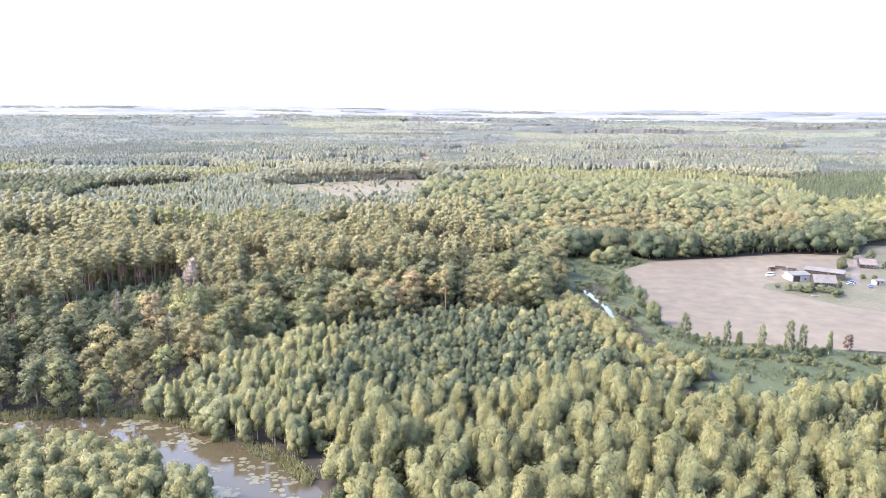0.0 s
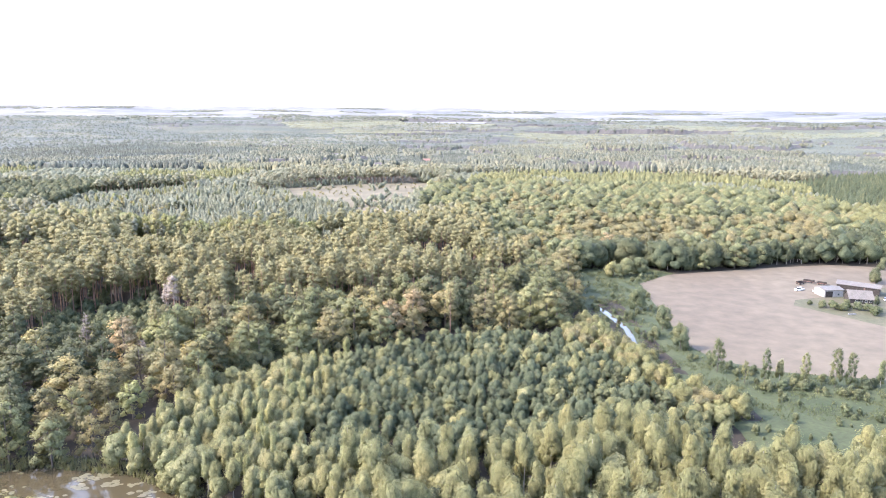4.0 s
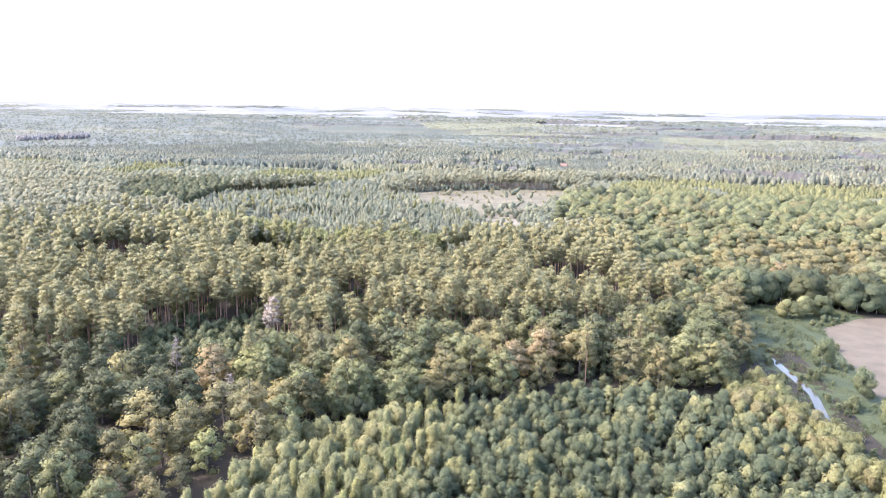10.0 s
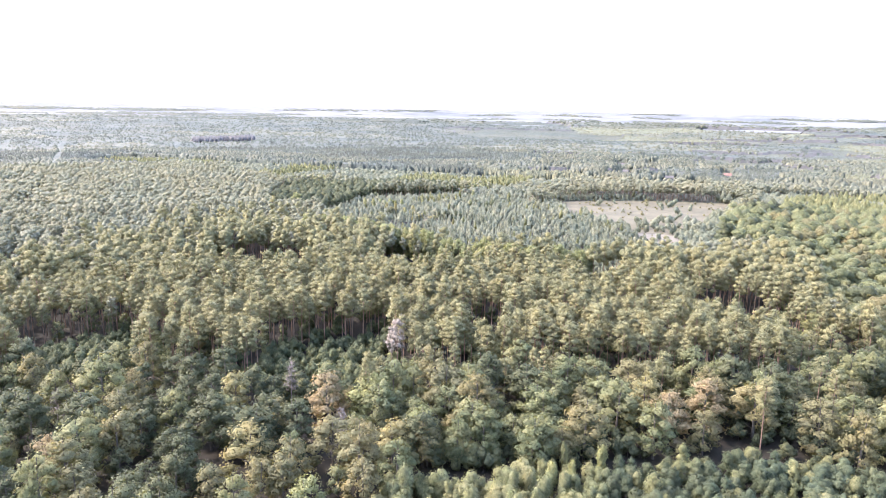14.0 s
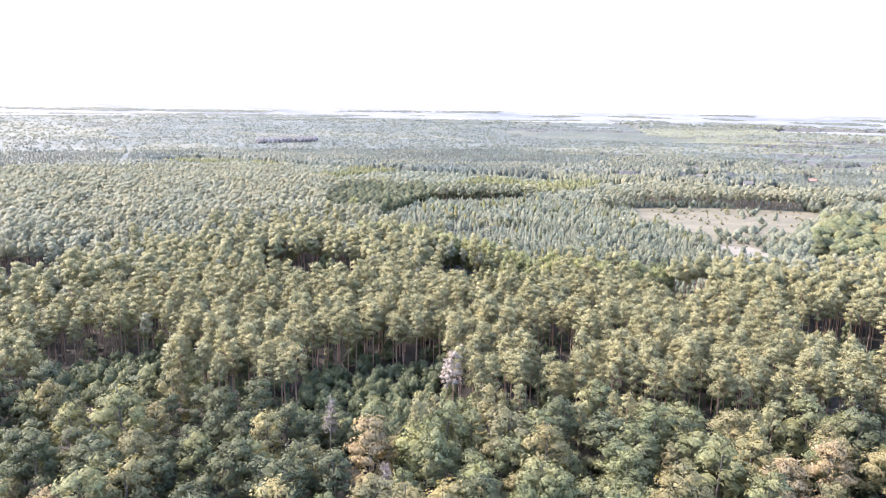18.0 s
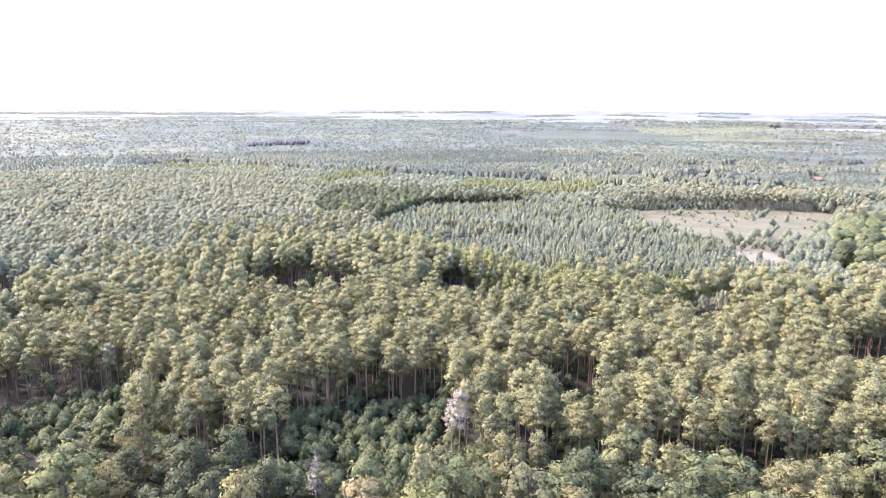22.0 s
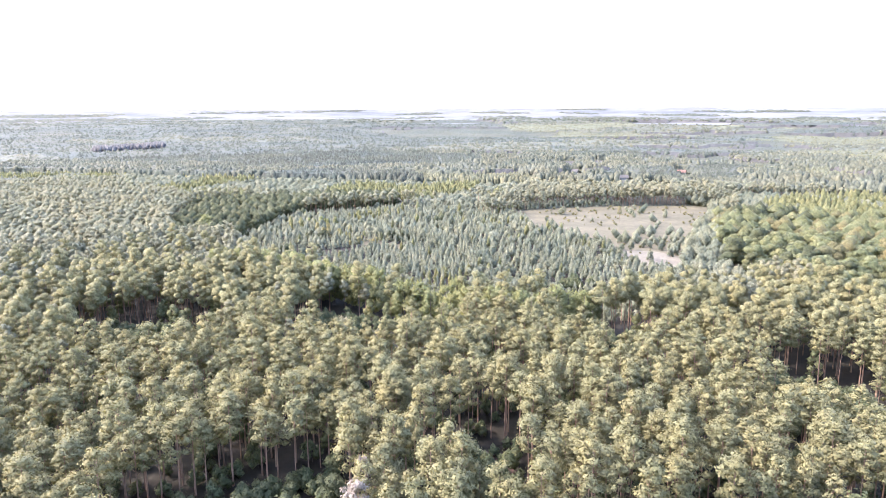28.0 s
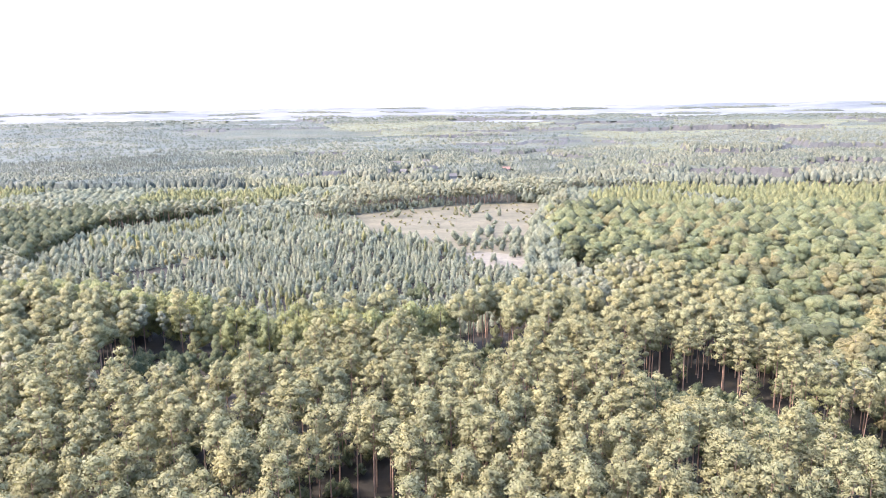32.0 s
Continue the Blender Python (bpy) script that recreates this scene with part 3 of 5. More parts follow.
def grow(stand, kind, mat, x, y, low, high, seed, singles=0, name="", label="", category="tree", wide=1.0, coarse=0):
    """Plants a stand: the nearest trees as things, the rest joined by stand and detail."""
    r = np.random.default_rng(seed)
    if not len(x):
        return
    z = height(x, y)
    scale = r.uniform(low, high, len(x)) / HABIT[kind][0]
    turn, var = r.uniform(0, 2 * np.pi, len(x)), r.integers(0, VARIANTS, len(x))
    squash = r.uniform(0.88, 1.15, len(x)) * wide
    d = near_path(x, y)
    order = np.argsort(d)
    single = np.zeros(len(x), bool)
    single[order[:singles]] = True
    for k in np.flatnonzero(single):
        m = Matrix.LocRotScale((x[k], y[k], z[k]), Euler((0, 0, turn[k])), (scale[k] * squash[k], scale[k] * squash[k], scale[k]))
        ob = tree_thing(name, kind, int(var[k]), mat, Matrix.LocRotScale((x[k], y[k], z[k]), Euler((0, 0, turn[k])), None), label, category, stand)
        ob.scale = (scale[k] * squash[k], scale[k] * squash[k], scale[k])
    level = np.where(d < 105, 0, np.where(d < 265, 1, np.where(d < 500, 2, 3)))
    level = np.maximum(level, coarse)
    for v in range(VARIANTS):
        for lod in range(4):
            sel = np.flatnonzero(~single & (var == v) & (level == lod))
            if not len(sel):
                continue
            (tv, tf), (cv, cf, cn) = TEMPLATE[kind, v, lod]
            place = np.stack([x[sel], y[sel], z[sel]], 1)
            for what, pv, pf, pm, pn in (("trunks", tv, tf, BARK[kind], None), ("crowns", cv, cf, mat, cn)):
                WOODS.setdefault((stand, what, pm.name), []).append(plant_mesh(pv, pf, place, turn[sel], scale[sel], squash[sel], pn))


def finish(label_of):
    """Makes the joined woods into objects."""
    total = 0
    roots = {}
    for (stand, what, mat_name), parts in WOODS.items():
        v, f, *n = join(parts)
        total += len(f)
        if stand not in roots:
            roots[stand] = tagged(new(stand), label_of[stand], "woods", kind="stuff")
        o = new("trunk" if what == "trunks" else "crown", mesh_of(stand + "_" + what, v, f, [bpy.data.materials[mat_name]], normals=n[0] if n else None))
        o.parent = roots[stand]
        o["kind"] = "stuff"
    return total


# ---- the stands ----
LABELS = {}


def stand_of(name, label):
    LABELS[name] = label
    return name


x, y = scatter(BIRCHES, 6.3, 11)
ok = (away(RIVER, x, y) > 14)
x, y = x[ok], y[ok]
mix = rng.uniform(size=len(x))
mix = np.where((x > 150) & (mix > 0.2) | (x > 118) & (mix > 0.36), 0.87 + 0.13 * (mix - 0.2) / 0.8, mix)
grow(stand_of("birch_grove", "yellow-green birches crowded above the river"), "birch", BIRCH, x[mix < 0.8], y[mix < 0.8], 13, 21, 1, 300, "birch_tree", "slender yellow-green birch with a pale trunk", wide=1.3)
grow("birch_grove", "oak", ALDER, x[mix >= 0.92], y[mix >= 0.92], 9, 13, 2, 30, "alder_tree", "dark green alder among the birches", wide=0.8)
grow("birch_grove", "willow", WILLOW, x[(mix >= 0.8) & (mix < 0.92)], y[(mix >= 0.8) & (mix < 0.92)], 9, 14, 3, 20, "willow_tree", "grey-green willow in the birch grove")

x, y = scatter(BLUE, 4.2, 12)
mix = rng.uniform(size=len(x)) + 0.12 * waves(x, y, 26, 43)
for lo, hi, kind, mat, tall, n, lab in ((-1, 0.34, "poplar", POPLAR, 10.5, 110, "young blue-green poplar in a dense thicket"), (0.34, 0.72, "willow", POPLAR, 9.0, 120, "bushy blue-green young poplar in a dense thicket"),
                                        (0.72, 0.86, "willow", WILLOW, 9.5, 0, "grey-green young willow in the poplar thicket"), (0.86, 0.94, "poplar", WILLOW, 12.0, 20, "pale grey-green upright poplar in the thicket"),
                                        (0.94, 2, "willow", ALDER, 8.5, 0, "dark green young alder in the poplar thicket")):
    s = (mix >= lo) & (mix < hi)
    grow(stand_of("poplar_thicket", "dense blue-green thicket of young poplars"), kind, mat, x[s], y[s], 0.55 * tall, tall, 4 + int(100 * hi), n, "poplar_tree", lab, wide=1.0 if kind == "willow" else 1.15)
x, y = scatter(PALE, 4.8, 13)
ok = away(RIVER, x, y) > 12
x, y = x[ok], y[ok]
mix = rng.uniform(size=len(x))
grow(stand_of("willow_thicket", "pale grey-green thicket of young willows by the river"), "willow", WILLOW, x[mix < 0.5], y[mix < 0.5], 7, 11, 5, 115, "willow_tree", "pale grey-green young willow near the river")
s = (mix >= 0.5) & (mix < 0.8)
grow("willow_thicket", "birch", WILLOW, x[s], y[s], 9, 14, 55, 50, "willow_tree", "upright grey-green willow near the river", wide=1.3)
grow("willow_thicket", "birch", LIME, x[mix >= 0.8], y[mix >= 0.8], 9, 13, 6, 40, "birch_tree", "yellowish young birch among the willows", wide=1.1)
x, y = scatter(GOLDEN, 5.4, 14)
ok = away(STREAM, x, y) > 5
x, y = x[ok], y[ok]
mix = rng.uniform(size=len(x))
grow(stand_of("golden_thicket", "olive and golden young trees at the stream's edge"), "willow", BIRCH, x[mix < 0.6], y[mix < 0.6], 7, 11, 7, 60, "alder_tree", "yellow-green young alder beside the stream")
s = (mix >= 0.6) & (mix < 0.88)
grow("golden_thicket", "willow", OAK_WARM, x[s], y[s], 7, 10, 77, 30, "alder_tree", "olive-brown young alder beside the stream")
grow("golden_thicket", "willow", LIME, x[mix >= 0.88], y[mix >= 0.88], 6, 9, 8, 25, "maple_tree", "small yellow-green maple beside the stream")
x, y = scatter(BANK, 5.4, 15)
ok = away(RIVER, x, y) > 12
x, y = x[ok], y[ok]
mix = rng.uniform(size=len(x))
grow(stand_of("bank_willows", "yellow-green willows on the river's near bank"), "willow", WILLOW, x[mix < 0.55], y[mix < 0.55], 8, 12, 9, 45, "willow_tree", "silvery willow on the river bank")
grow("bank_willows", "willow", BIRCH, x[mix >= 0.55], y[mix >= 0.55], 8, 12, 10, 40, "willow_tree", "yellow-green willow on the river bank")

x, y = scatter(LEFTWOOD, 10.4, 16)
ok = clear(x, y)
x, y = x[ok], y[ok]
# the western end is mostly dark ALDER, to colour in its shade
mix = np.where(x < -118, rng.uniform(0.36, 0.66, len(x)), rng.uniform(size=len(x)))
for lo, hi, mat, n, lab in ((0, 0.25, OAK, 50, "broad green oak by the river"), (0.42, 0.62, ALDER, 40, "dark green alder by the river"), (0.25, 0.42, WILLOW, 40, "grey-green willow with a broad crown"),
                            (0.62, 0.90, OAK_WARM, 45, "olive-brown oak beginning to turn"), (0.90, 1.0, LIME, 15, "yellow-green oak by the river")):
    s = (mix >= lo) & (mix < hi)
    grow(stand_of("river_wood", "mixed broadleaved wood beside the dark river"), "oak", mat, x[s], y[s], 11, 22, 20 + n, n, "oak_tree", lab, wide=1.05)

x, y = scatter(EDGEWOOD, 9.8, 17)
ok = clear(x, y)
x, y = x[ok], y[ok]
mix = rng.uniform(size=len(x))
for lo, hi, mat, n, lab in ((0, 0.36, OAK, 60, "tall green oak at the wood's edge"), (0.36, 0.5, ALDER, 30, "dark green oak at the wood's edge"), (0.5, 0.68, OAK_WARM, 30, "brownish oak at the wood's edge"),
                            (0.68, 0.82, WILLOW, 24, "grey-green oak at the wood's edge")):
    s = (mix >= lo) & (mix < hi)
    grow(stand_of("edge_wood", "mixed oaks and pines along the edge of the wood"), "oak", mat, x[s], y[s], 13, 23, 30 + n, n, "oak_tree", lab, wide=1.08)
s = (mix >= 0.82) & (x > 30)
grow("edge_wood", "oak", ALDER, x[s], y[s], 14, 20, 38, 12, "oak_tree", "dark green oak at the wood's edge")
s = (mix >= 0.82) & (x <= 30)
grow("edge_wood", "pine", PINE, x[s], y[s], 20, 25, 39, 30, "pine_tree", "tall pine standing among oaks")

x, y = scatter(OAKWOOD, 9.2, 18)
ok = clear(x, y) & ~inside(HEDGE, x, y) & ~inside(SPRUCES, x, y)
x, y = x[ok], y[ok]
tone = 0.6 * waves(x, y, 90, 3) + rng.normal(scale=0.7, size=len(x)) + np.where(inside(WARM_OAKS, x, y), 0.75, -0.45)
tone = np.where(inside(GREEN_OAKS, x, y), 6.0, np.minimum(tone, 4.0))
for lo, hi, mat in ((-9, -1.4, ALDER), (-1.4, 0.3, OAK), (0.3, 5.0, OAK_WARM), (5.0, 9, BIRCH)):
    s = (tone >= lo) & (tone < hi)
    grow(stand_of("oak_wood", "rolling canopy of green and rust-tinted oaks"), "oak", mat, x[s], y[s], 12, 22, 50, 0, wide=1.12)

x, y = scatter(SPRUCES, 6.2, 36)
grow(stand_of("spruce_wood", "dark blue-green conifers beyond the farm"), "spruce", POPLAR, x, y, 13, 19, 69, 0, wide=0.75)

x, y = scatter(YOUNG, 4.8, 19)
ok = clear(x, y) & ~inside(ALDERS, x, y) & ~inside(OAKWOOD, x, y) & ~inside(YELLOW_BELT, x, y)
x, y = x[ok], y[ok]
mix = rng.uniform(size=len(x))
patch = waves(x, y, 75, 17) + rng.normal(scale=0.25, size=len(x))
s = (mix < 0.97) & (patch < 1.15) & (patch > -1.35)
dark_ones = patch <= -1.35
grow("young_pine_plantation", "willow", ALDER, x[dark_ones][::2], y[dark_ones][::2], 6, 10, 67, 0)
grow(stand_of("young_pine_plantation", "even blue-green plantation of young pines"), "young_pine", YOUNG_PINE, x[s][::3], y[s][::3], 4.0, 9.0, 60, 0, wide=0.88)
pointed = np.arange(s.sum()) % 3 > 0
grow("young_pine_plantation", "spruce", YOUNG_PINE, x[s][pointed], y[s][pointed], 5.0, 9.5, 68, 0, wide=0.95)
grow("young_pine_plantation", "birch", BIRCH, x[~s & ~dark_ones][::2], y[~s & ~dark_ones][::2], 7, 11, 61, 0)

x, y = scatter(HEDGE, 5.4, 26)
ok = ~inside(FIELD, x, y)
x, y = x[ok], y[ok]
mix = rng.uniform(size=len(x))
for lo, hi, kind, mat, n, lab in ((0, 0.3, "birch", ALDER, 30, "tall dark green alder at the field's far edge"), (0.3, 0.5, "willow", ALDER, 20, "dark green alder at the field's far edge"),
                                  (0.5, 0.78, "birch", POPLAR, 24, "tall blue-green poplar at the field's far edge"), (0.78, 1, "willow", POPLAR, 20, "bushy blue-green poplar at the field's far edge")):
    s = (mix >= lo) & (mix < hi)
    grow(stand_of("field_hedge", "dense dark hedge of trees behind the field"), kind, mat, x[s], y[s], 13, 20, 140 + int(100 * lo), n, "hedge_tree", lab, wide=1.25)
x, y = scatter(YELLOW_BELT, 6.5, 27)
mix = rng.uniform(size=len(x))
grow(stand_of("lime_belt", "bright yellow-green broadleaved belt behind the pines"), "oak", LIME, x[mix < 0.75], y[mix < 0.75], 20, 26, 150, 40, "lime_tree", "bright yellow-green lime behind the pines", wide=0.8)
grow("lime_belt", "oak", OAK, x[mix >= 0.75], y[mix >= 0.75], 15, 20, 151, 10, "oak_tree", "green oak behind the pine wood", wide=0.8)

x, y = scatter(ALDERS, 9.5, 21)
grow(stand_of("alder_wood", "dark rounded alders in a damp hollow"), "oak", ALDER, x, y, 13, 17, 62, 0)

# broadleaved belts beyond the plantation and beyond the oaks
MIDWOOD = [(-520, 850), (-440, 906), (-330, 960), (-300, 900), (-260, 920), (-205, 948), (-190, 1100), (-1000, 1100), (-1000, 960), (-700, 960)]
BIRCH_EDGE = [(20, 880), (110, 857), (235, 866), (330, 800), (420, 640), (560, 700), (500, 930), (300, 1030), (60, 1040), (-5, 990), (30, 960)]
x, y = scatter(MIDWOOD, 7.0, 24)
mix = rng.uniform(size=len(x))
s = waves(x, y, 160, 31) > 0.2
grow(stand_of("birch_belt", "pale belt of birches beyond the plantation"), "birch", WILLOW, x[s], y[s], 7, 11, 63, 0, wide=1.2)
grow("birch_belt", "young_pine", YOUNG_PINE, x[~s], y[~s], 5, 9, 64, 0, wide=1.3)
x, y = scatter(BIRCH_EDGE, 6.6, 25)
ok = ~inside(SPRUCES, x, y)
x, y = x[ok], y[ok]
s = waves(x, y, 120, 32) > -0.3
grow("birch_belt", "birch", WILLOW, x[s], y[s], 11, 16, 65, 0, wide=1.1)
grow("birch_belt", "young_pine", YOUNG_PINE, x[~s], y[~s], 9, 12, 66, 0)

# the pine wood fills what is left within reach
ALL = [(-1000, 200), (-1000, 700), (-700, 1000), (0, 1060), (500, 1000), (700, 900), (440, 600), (300, 520), (140, 494), (90, 484), (56, 440), (46, 416), (34, 396), (0, 380), (-40, 367), (-90, 347), (-140, 312), (-236, 302), (-240, 230), (-400, 150)]
x, y = scatter(ALL, 6.5, 22)
ok = clear(x, y) & ((waves(x, y, 26, 77) < 0.95) | (y > 620) | (x < -330))
for p in (BIRCHES, BLUE, PALE, GOLDEN, BANK, LEFTWOOD, EDGEWOOD, OAKWOOD, YOUNG, ALDERS, MIDWOOD, BIRCH_EDGE, HEDGE, YELLOW_BELT, SPRUCES):
    ok &= ~inside(p, x, y)
x, y = x[ok], y[ok]
mix = rng.uniform(size=len(x))
s = (mix < 0.93) | (np.hypot(x + 60, y - 200) > 420)
# beyond this line the pines take the needle colour with haze in it
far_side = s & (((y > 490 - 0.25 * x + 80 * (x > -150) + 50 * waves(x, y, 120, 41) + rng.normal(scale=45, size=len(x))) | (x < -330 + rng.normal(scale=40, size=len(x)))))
grow(stand_of("grey_pine_wood", "even grey-green pine forest reaching into the distance"), "pine", HAZED_PINE, x[far_side], y[far_side], 16, 23, 72, 0, wide=1.05)
s2 = s & ~far_side
grow(stand_of("pine_wood", "tall open pine wood with bare reddish trunks"), "pine", PINE, x[s2], y[s2], 20, 28, 70, 300, "pine_tree", "tall pine with a bare reddish trunk and high crown", wide=1.12)
grow("pine_wood", "oak", OAK, x[~s], y[~s], 10, 16, 71, 40, "oak_tree", "green oak under the tall pines", wide=0.8)

# the woods go on behind the start of the flight
r = np.random.default_rng(400)
x, y = np.meshgrid(np.arange(-170, 190, 7.5), np.arange(-90, 116, 7.0))
x, y = (x + r.uniform(-2.6, 2.6, x.shape)).ravel(), (y + r.uniform(-2.6, 2.6, y.shape)).ravel()
s = (away(RIVER, x, y) > 12.5) & ~(inside(BANK, x, y) | inside(BIRCHES, x, y))
x, y = x[s], y[s]
mix = r.uniform(size=len(x))
grow("birch_grove", "birch", BIRCH, x[mix < 0.6], y[mix < 0.6], 10, 18, 401, 0, wide=1.15, coarse=2)
grow("bank_willows", "willow", WILLOW, x[mix >= 0.6], y[mix >= 0.6], 8, 13, 402, 0, coarse=2)

# understorey of the near pine wood
x, y = scatter([(-260, 320), (-260, 480), (-60, 500), (50, 440), (30, 400), (-90, 350), (-140, 316)], 7.5, 28)
ok = (rng.uniform(size=len(x)) < 0.8) & ~inside(EDGEWOOD, x, y) & ~inside(OPENINGS[2], x, y)
grow(stand_of("understorey", "dark shrubs and young oaks under the pines"), "willow", SHRUB, x[ok], y[ok], 3, 8, 74, 0, coarse=2)
# understorey in the openings
for k, p in enumerate(OPENINGS[:9]):
    x, y = scatter(p, 3.6, 200 + k)
    s = rng.uniform(size=len(x)) < (0.95 if k < 2 else 0.75)
    grow(stand_of("undergrowth", "low dark shrubs in the gaps of the pine wood"), "willow", SHRUB, x[s], y[s], 2.5, 7.0, 210 + k, 0, coarse=2)

# low broadleaved growth before the gaps
for k in (0, 1, 2, 6):
    cx, cy = np.mean(OPENINGS[k], axis=0)
    x, y = scatter([(cx - 70, cy - 70), (cx + 70, cy - 70), (cx + 70, cy + 60), (cx - 70, cy + 60)], 5.0, 230 + k)
    s = before_opening(k, x, y) & ~inside(OPENINGS[k], x, y) & (rng.uniform(size=len(x)) < 0.7)
    for q, mat in enumerate((OAK, SHRUB, ALDER)):
        grow("undergrowth", "willow", mat, x[s][q::3], y[s][q::3], 4.5, 10.0, 240 + 3 * k + q, 0, coarse=2)

# low growth at the foot of the wood's edge, in dark ALDER for the gaps' shade
x, y = scatter(EDGEWOOD, 5.2, 29)
ok = (rng.uniform(size=len(x)) < 0.4) & (away(STREAM, x, y) > 5)
grow("understorey", "willow", ALDER, x[ok], y[ok], 4, 9, 76, 0, coarse=2)
x, y = scatter(BIRCHES, 5.6, 37)
ok = (away(RIVER, x, y) > 12.5) & (rng.uniform(size=len(x)) < 0.7)
grow("understorey", "willow", SHRUB, x[ok], y[ok], 2.5, 6, 78, 0, coarse=2)

# scattered trees of the clearing
x, y = scatter(CLEARING, 8.5, 23)
s = rng.uniform(size=len(x)) < np.where(inside(SAND_PATCH, x, y), 0.08, np.where(y < 762, 0.75, np.where(y < 800, 0.3, 0.05)))
grow(stand_of("clearing_trees", "scattered young pines on the heath"), "willow", YOUNG_PINE, x[s], y[s], 4, 9, 80, 30, "pine_tree", "lone young pine on the pale clearing", wide=0.9)

EDGE = [(-196, 892), (-152, 932), (-98, 961), (-3, 990), (34, 964), (10, 900), (-2, 830), (-10, 780), (-18, 700), (-26, 648)]
ex, ey = scatter([(-210, 640), (-210, 1000), (50, 1000), (50, 640)], 5.5, 35)
s = (away(EDGE[3:], ex, ey) < 14) & (rng.uniform(size=len(ex)) < 0.75)
grow("clearing_trees", "willow", YOUNG_PINE, ex[s], ey[s], 5, 13, 83, 0, wide=0.9, coarse=2)
s = (away(EDGE[:4], ex, ey) < 34) & ~inside(CLEARING, ex, ey) & (rng.uniform(size=len(ex)) < 0.8)
grow("clearing_trees", "pine", HAZED_PINE, ex[s], ey[s], 14, 21, 84, 0, wide=0.9, coarse=2)

HOUSES = [(-8, 1345), (292, 1410), (312, 1392), (243, 1464), (-192, 1470), (-165, 1320), (-90, 1239), (35, 1560), (-140, 1500)]
x, y = scatter(CLEARING, 6.0, 34)
s = (rng.uniform(size=len(x)) < 0.22) & (waves(x, y, 60, 18) > -0.3)
grow(stand_of("heath_shrubs", "low olive shrubs dotted over the heath"), "willow", OAK_WARM, x[s], y[s], 0.8, 2.4, 82, 0, coarse=2, wide=1.5)

# ---- trees that stand out ----
def specimen(name, kind, mat, x, y, h, label, wide=1.0, v=0):
    h, wide = (h * 1.36, wide * 1.3) if kind == "oak" and h > 10 else (h, wide)
    s = h / HABIT[kind][0]
    ob = tree_thing(name, kind, v, mat, Matrix.LocRotScale((x, y, float(height(x, y))), Euler((0, 0, x * 0.7)), None), label, "tree", "trees that stand out")
    ob.scale = (s * wide, s * wide, s)


for name, kind, mat, x, y, h, wide, label in (
    ("oak_tree", "oak", RUST, -119, 295, 16, 0.8, "pale rust-orange oak at the wood's edge"),
    ("oak_tree", "oak", GOLD, -149, 288, 14, 0.8, "orange-yellow oak among dark trees"),
    ("oak_tree", "oak", GOLD, -27, 337, 15, 0.85, "bright yellow oak at the wood's edge"),
    ("oak_tree", "oak", RUST, -19, 328, 14, 0.95, "pale orange oak at the wood's edge"),
    ("oak_tree", "oak", RUST, -9, 340, 15, 0.9, "rust-red oak behind the poplar thicket"),
    ("oak_tree", "oak", WILLOW, -34, 326, 15, 1.0, "grey-green oak beside golden neighbours"),
    ("oak_tree", "oak", OAK_WARM, 6, 346, 16, 1.0, "olive-yellow oak behind the poplar thicket"),
    ("oak_tree", "oak", OAK_WARM, 24, 342, 14, 1.0, "round brown-olive oak at the thicket's end"),
    ("oak_tree", "oak", GOLD, -91, 284, 12, 1.0, "broad yellow-green oak near the river"),
    ("oak_tree", "oak", OAK_WARM, -106, 276, 13, 1.1, "broad brownish oak near the river"),
    ("oak_tree", "oak", GOLD, -124, 262, 13, 1.1, "yellow oak above the river bank"),
    ("oak_tree", "oak", RUST, -169, 236, 12, 0.8, "rust-red tree among dark alders"),
    ("willow_tree", "oak", BIRCH, -188, 272, 19, 0.9, "tall yellow-green willow among the pines"),
    ("birch_tree", "birch", GOLD, -84, 369, 14, 0.9, "slender golden birch by the sandy path"),
    ("birch_tree", "birch", GOLD, -150, 480, 21, 0.9, "pale golden birch at the gap in the pines"),
    ("spruce_tree", "poplar", WILLOW, -50, 304, 12, 0.8, "pale green conical young tree in the thicket"),
    ("birch_tree", "birch", BIRCH, -44, 296, 13, 0.9, "pale yellow birch rising over the thicket"),
    ("oak_tree", "oak", RUST, 118, 498, 15, 0.9, "reddish oak at the meadow's end"),
    ("oak_tree", "oak", MAROON, 177, 282, 8.5, 0.9, "dark red-brown tree at the field's edge"),
    ("oak_tree", "oak", BIRCH, 32, 444, 15, 0.8, "bright green oak in the gap"),
    ("oak_tree", "oak", GOLD, 75, 497, 16, 1.0, "golden oak beside tall pines"),
    ("oak_tree", "oak", GOLD, 92, 520, 16, 1.0, "amber oak within the oak wood"),
):
    specimen(name, kind, mat, x, y, h, label, wide, v=int(abs(x)) % VARIANTS)

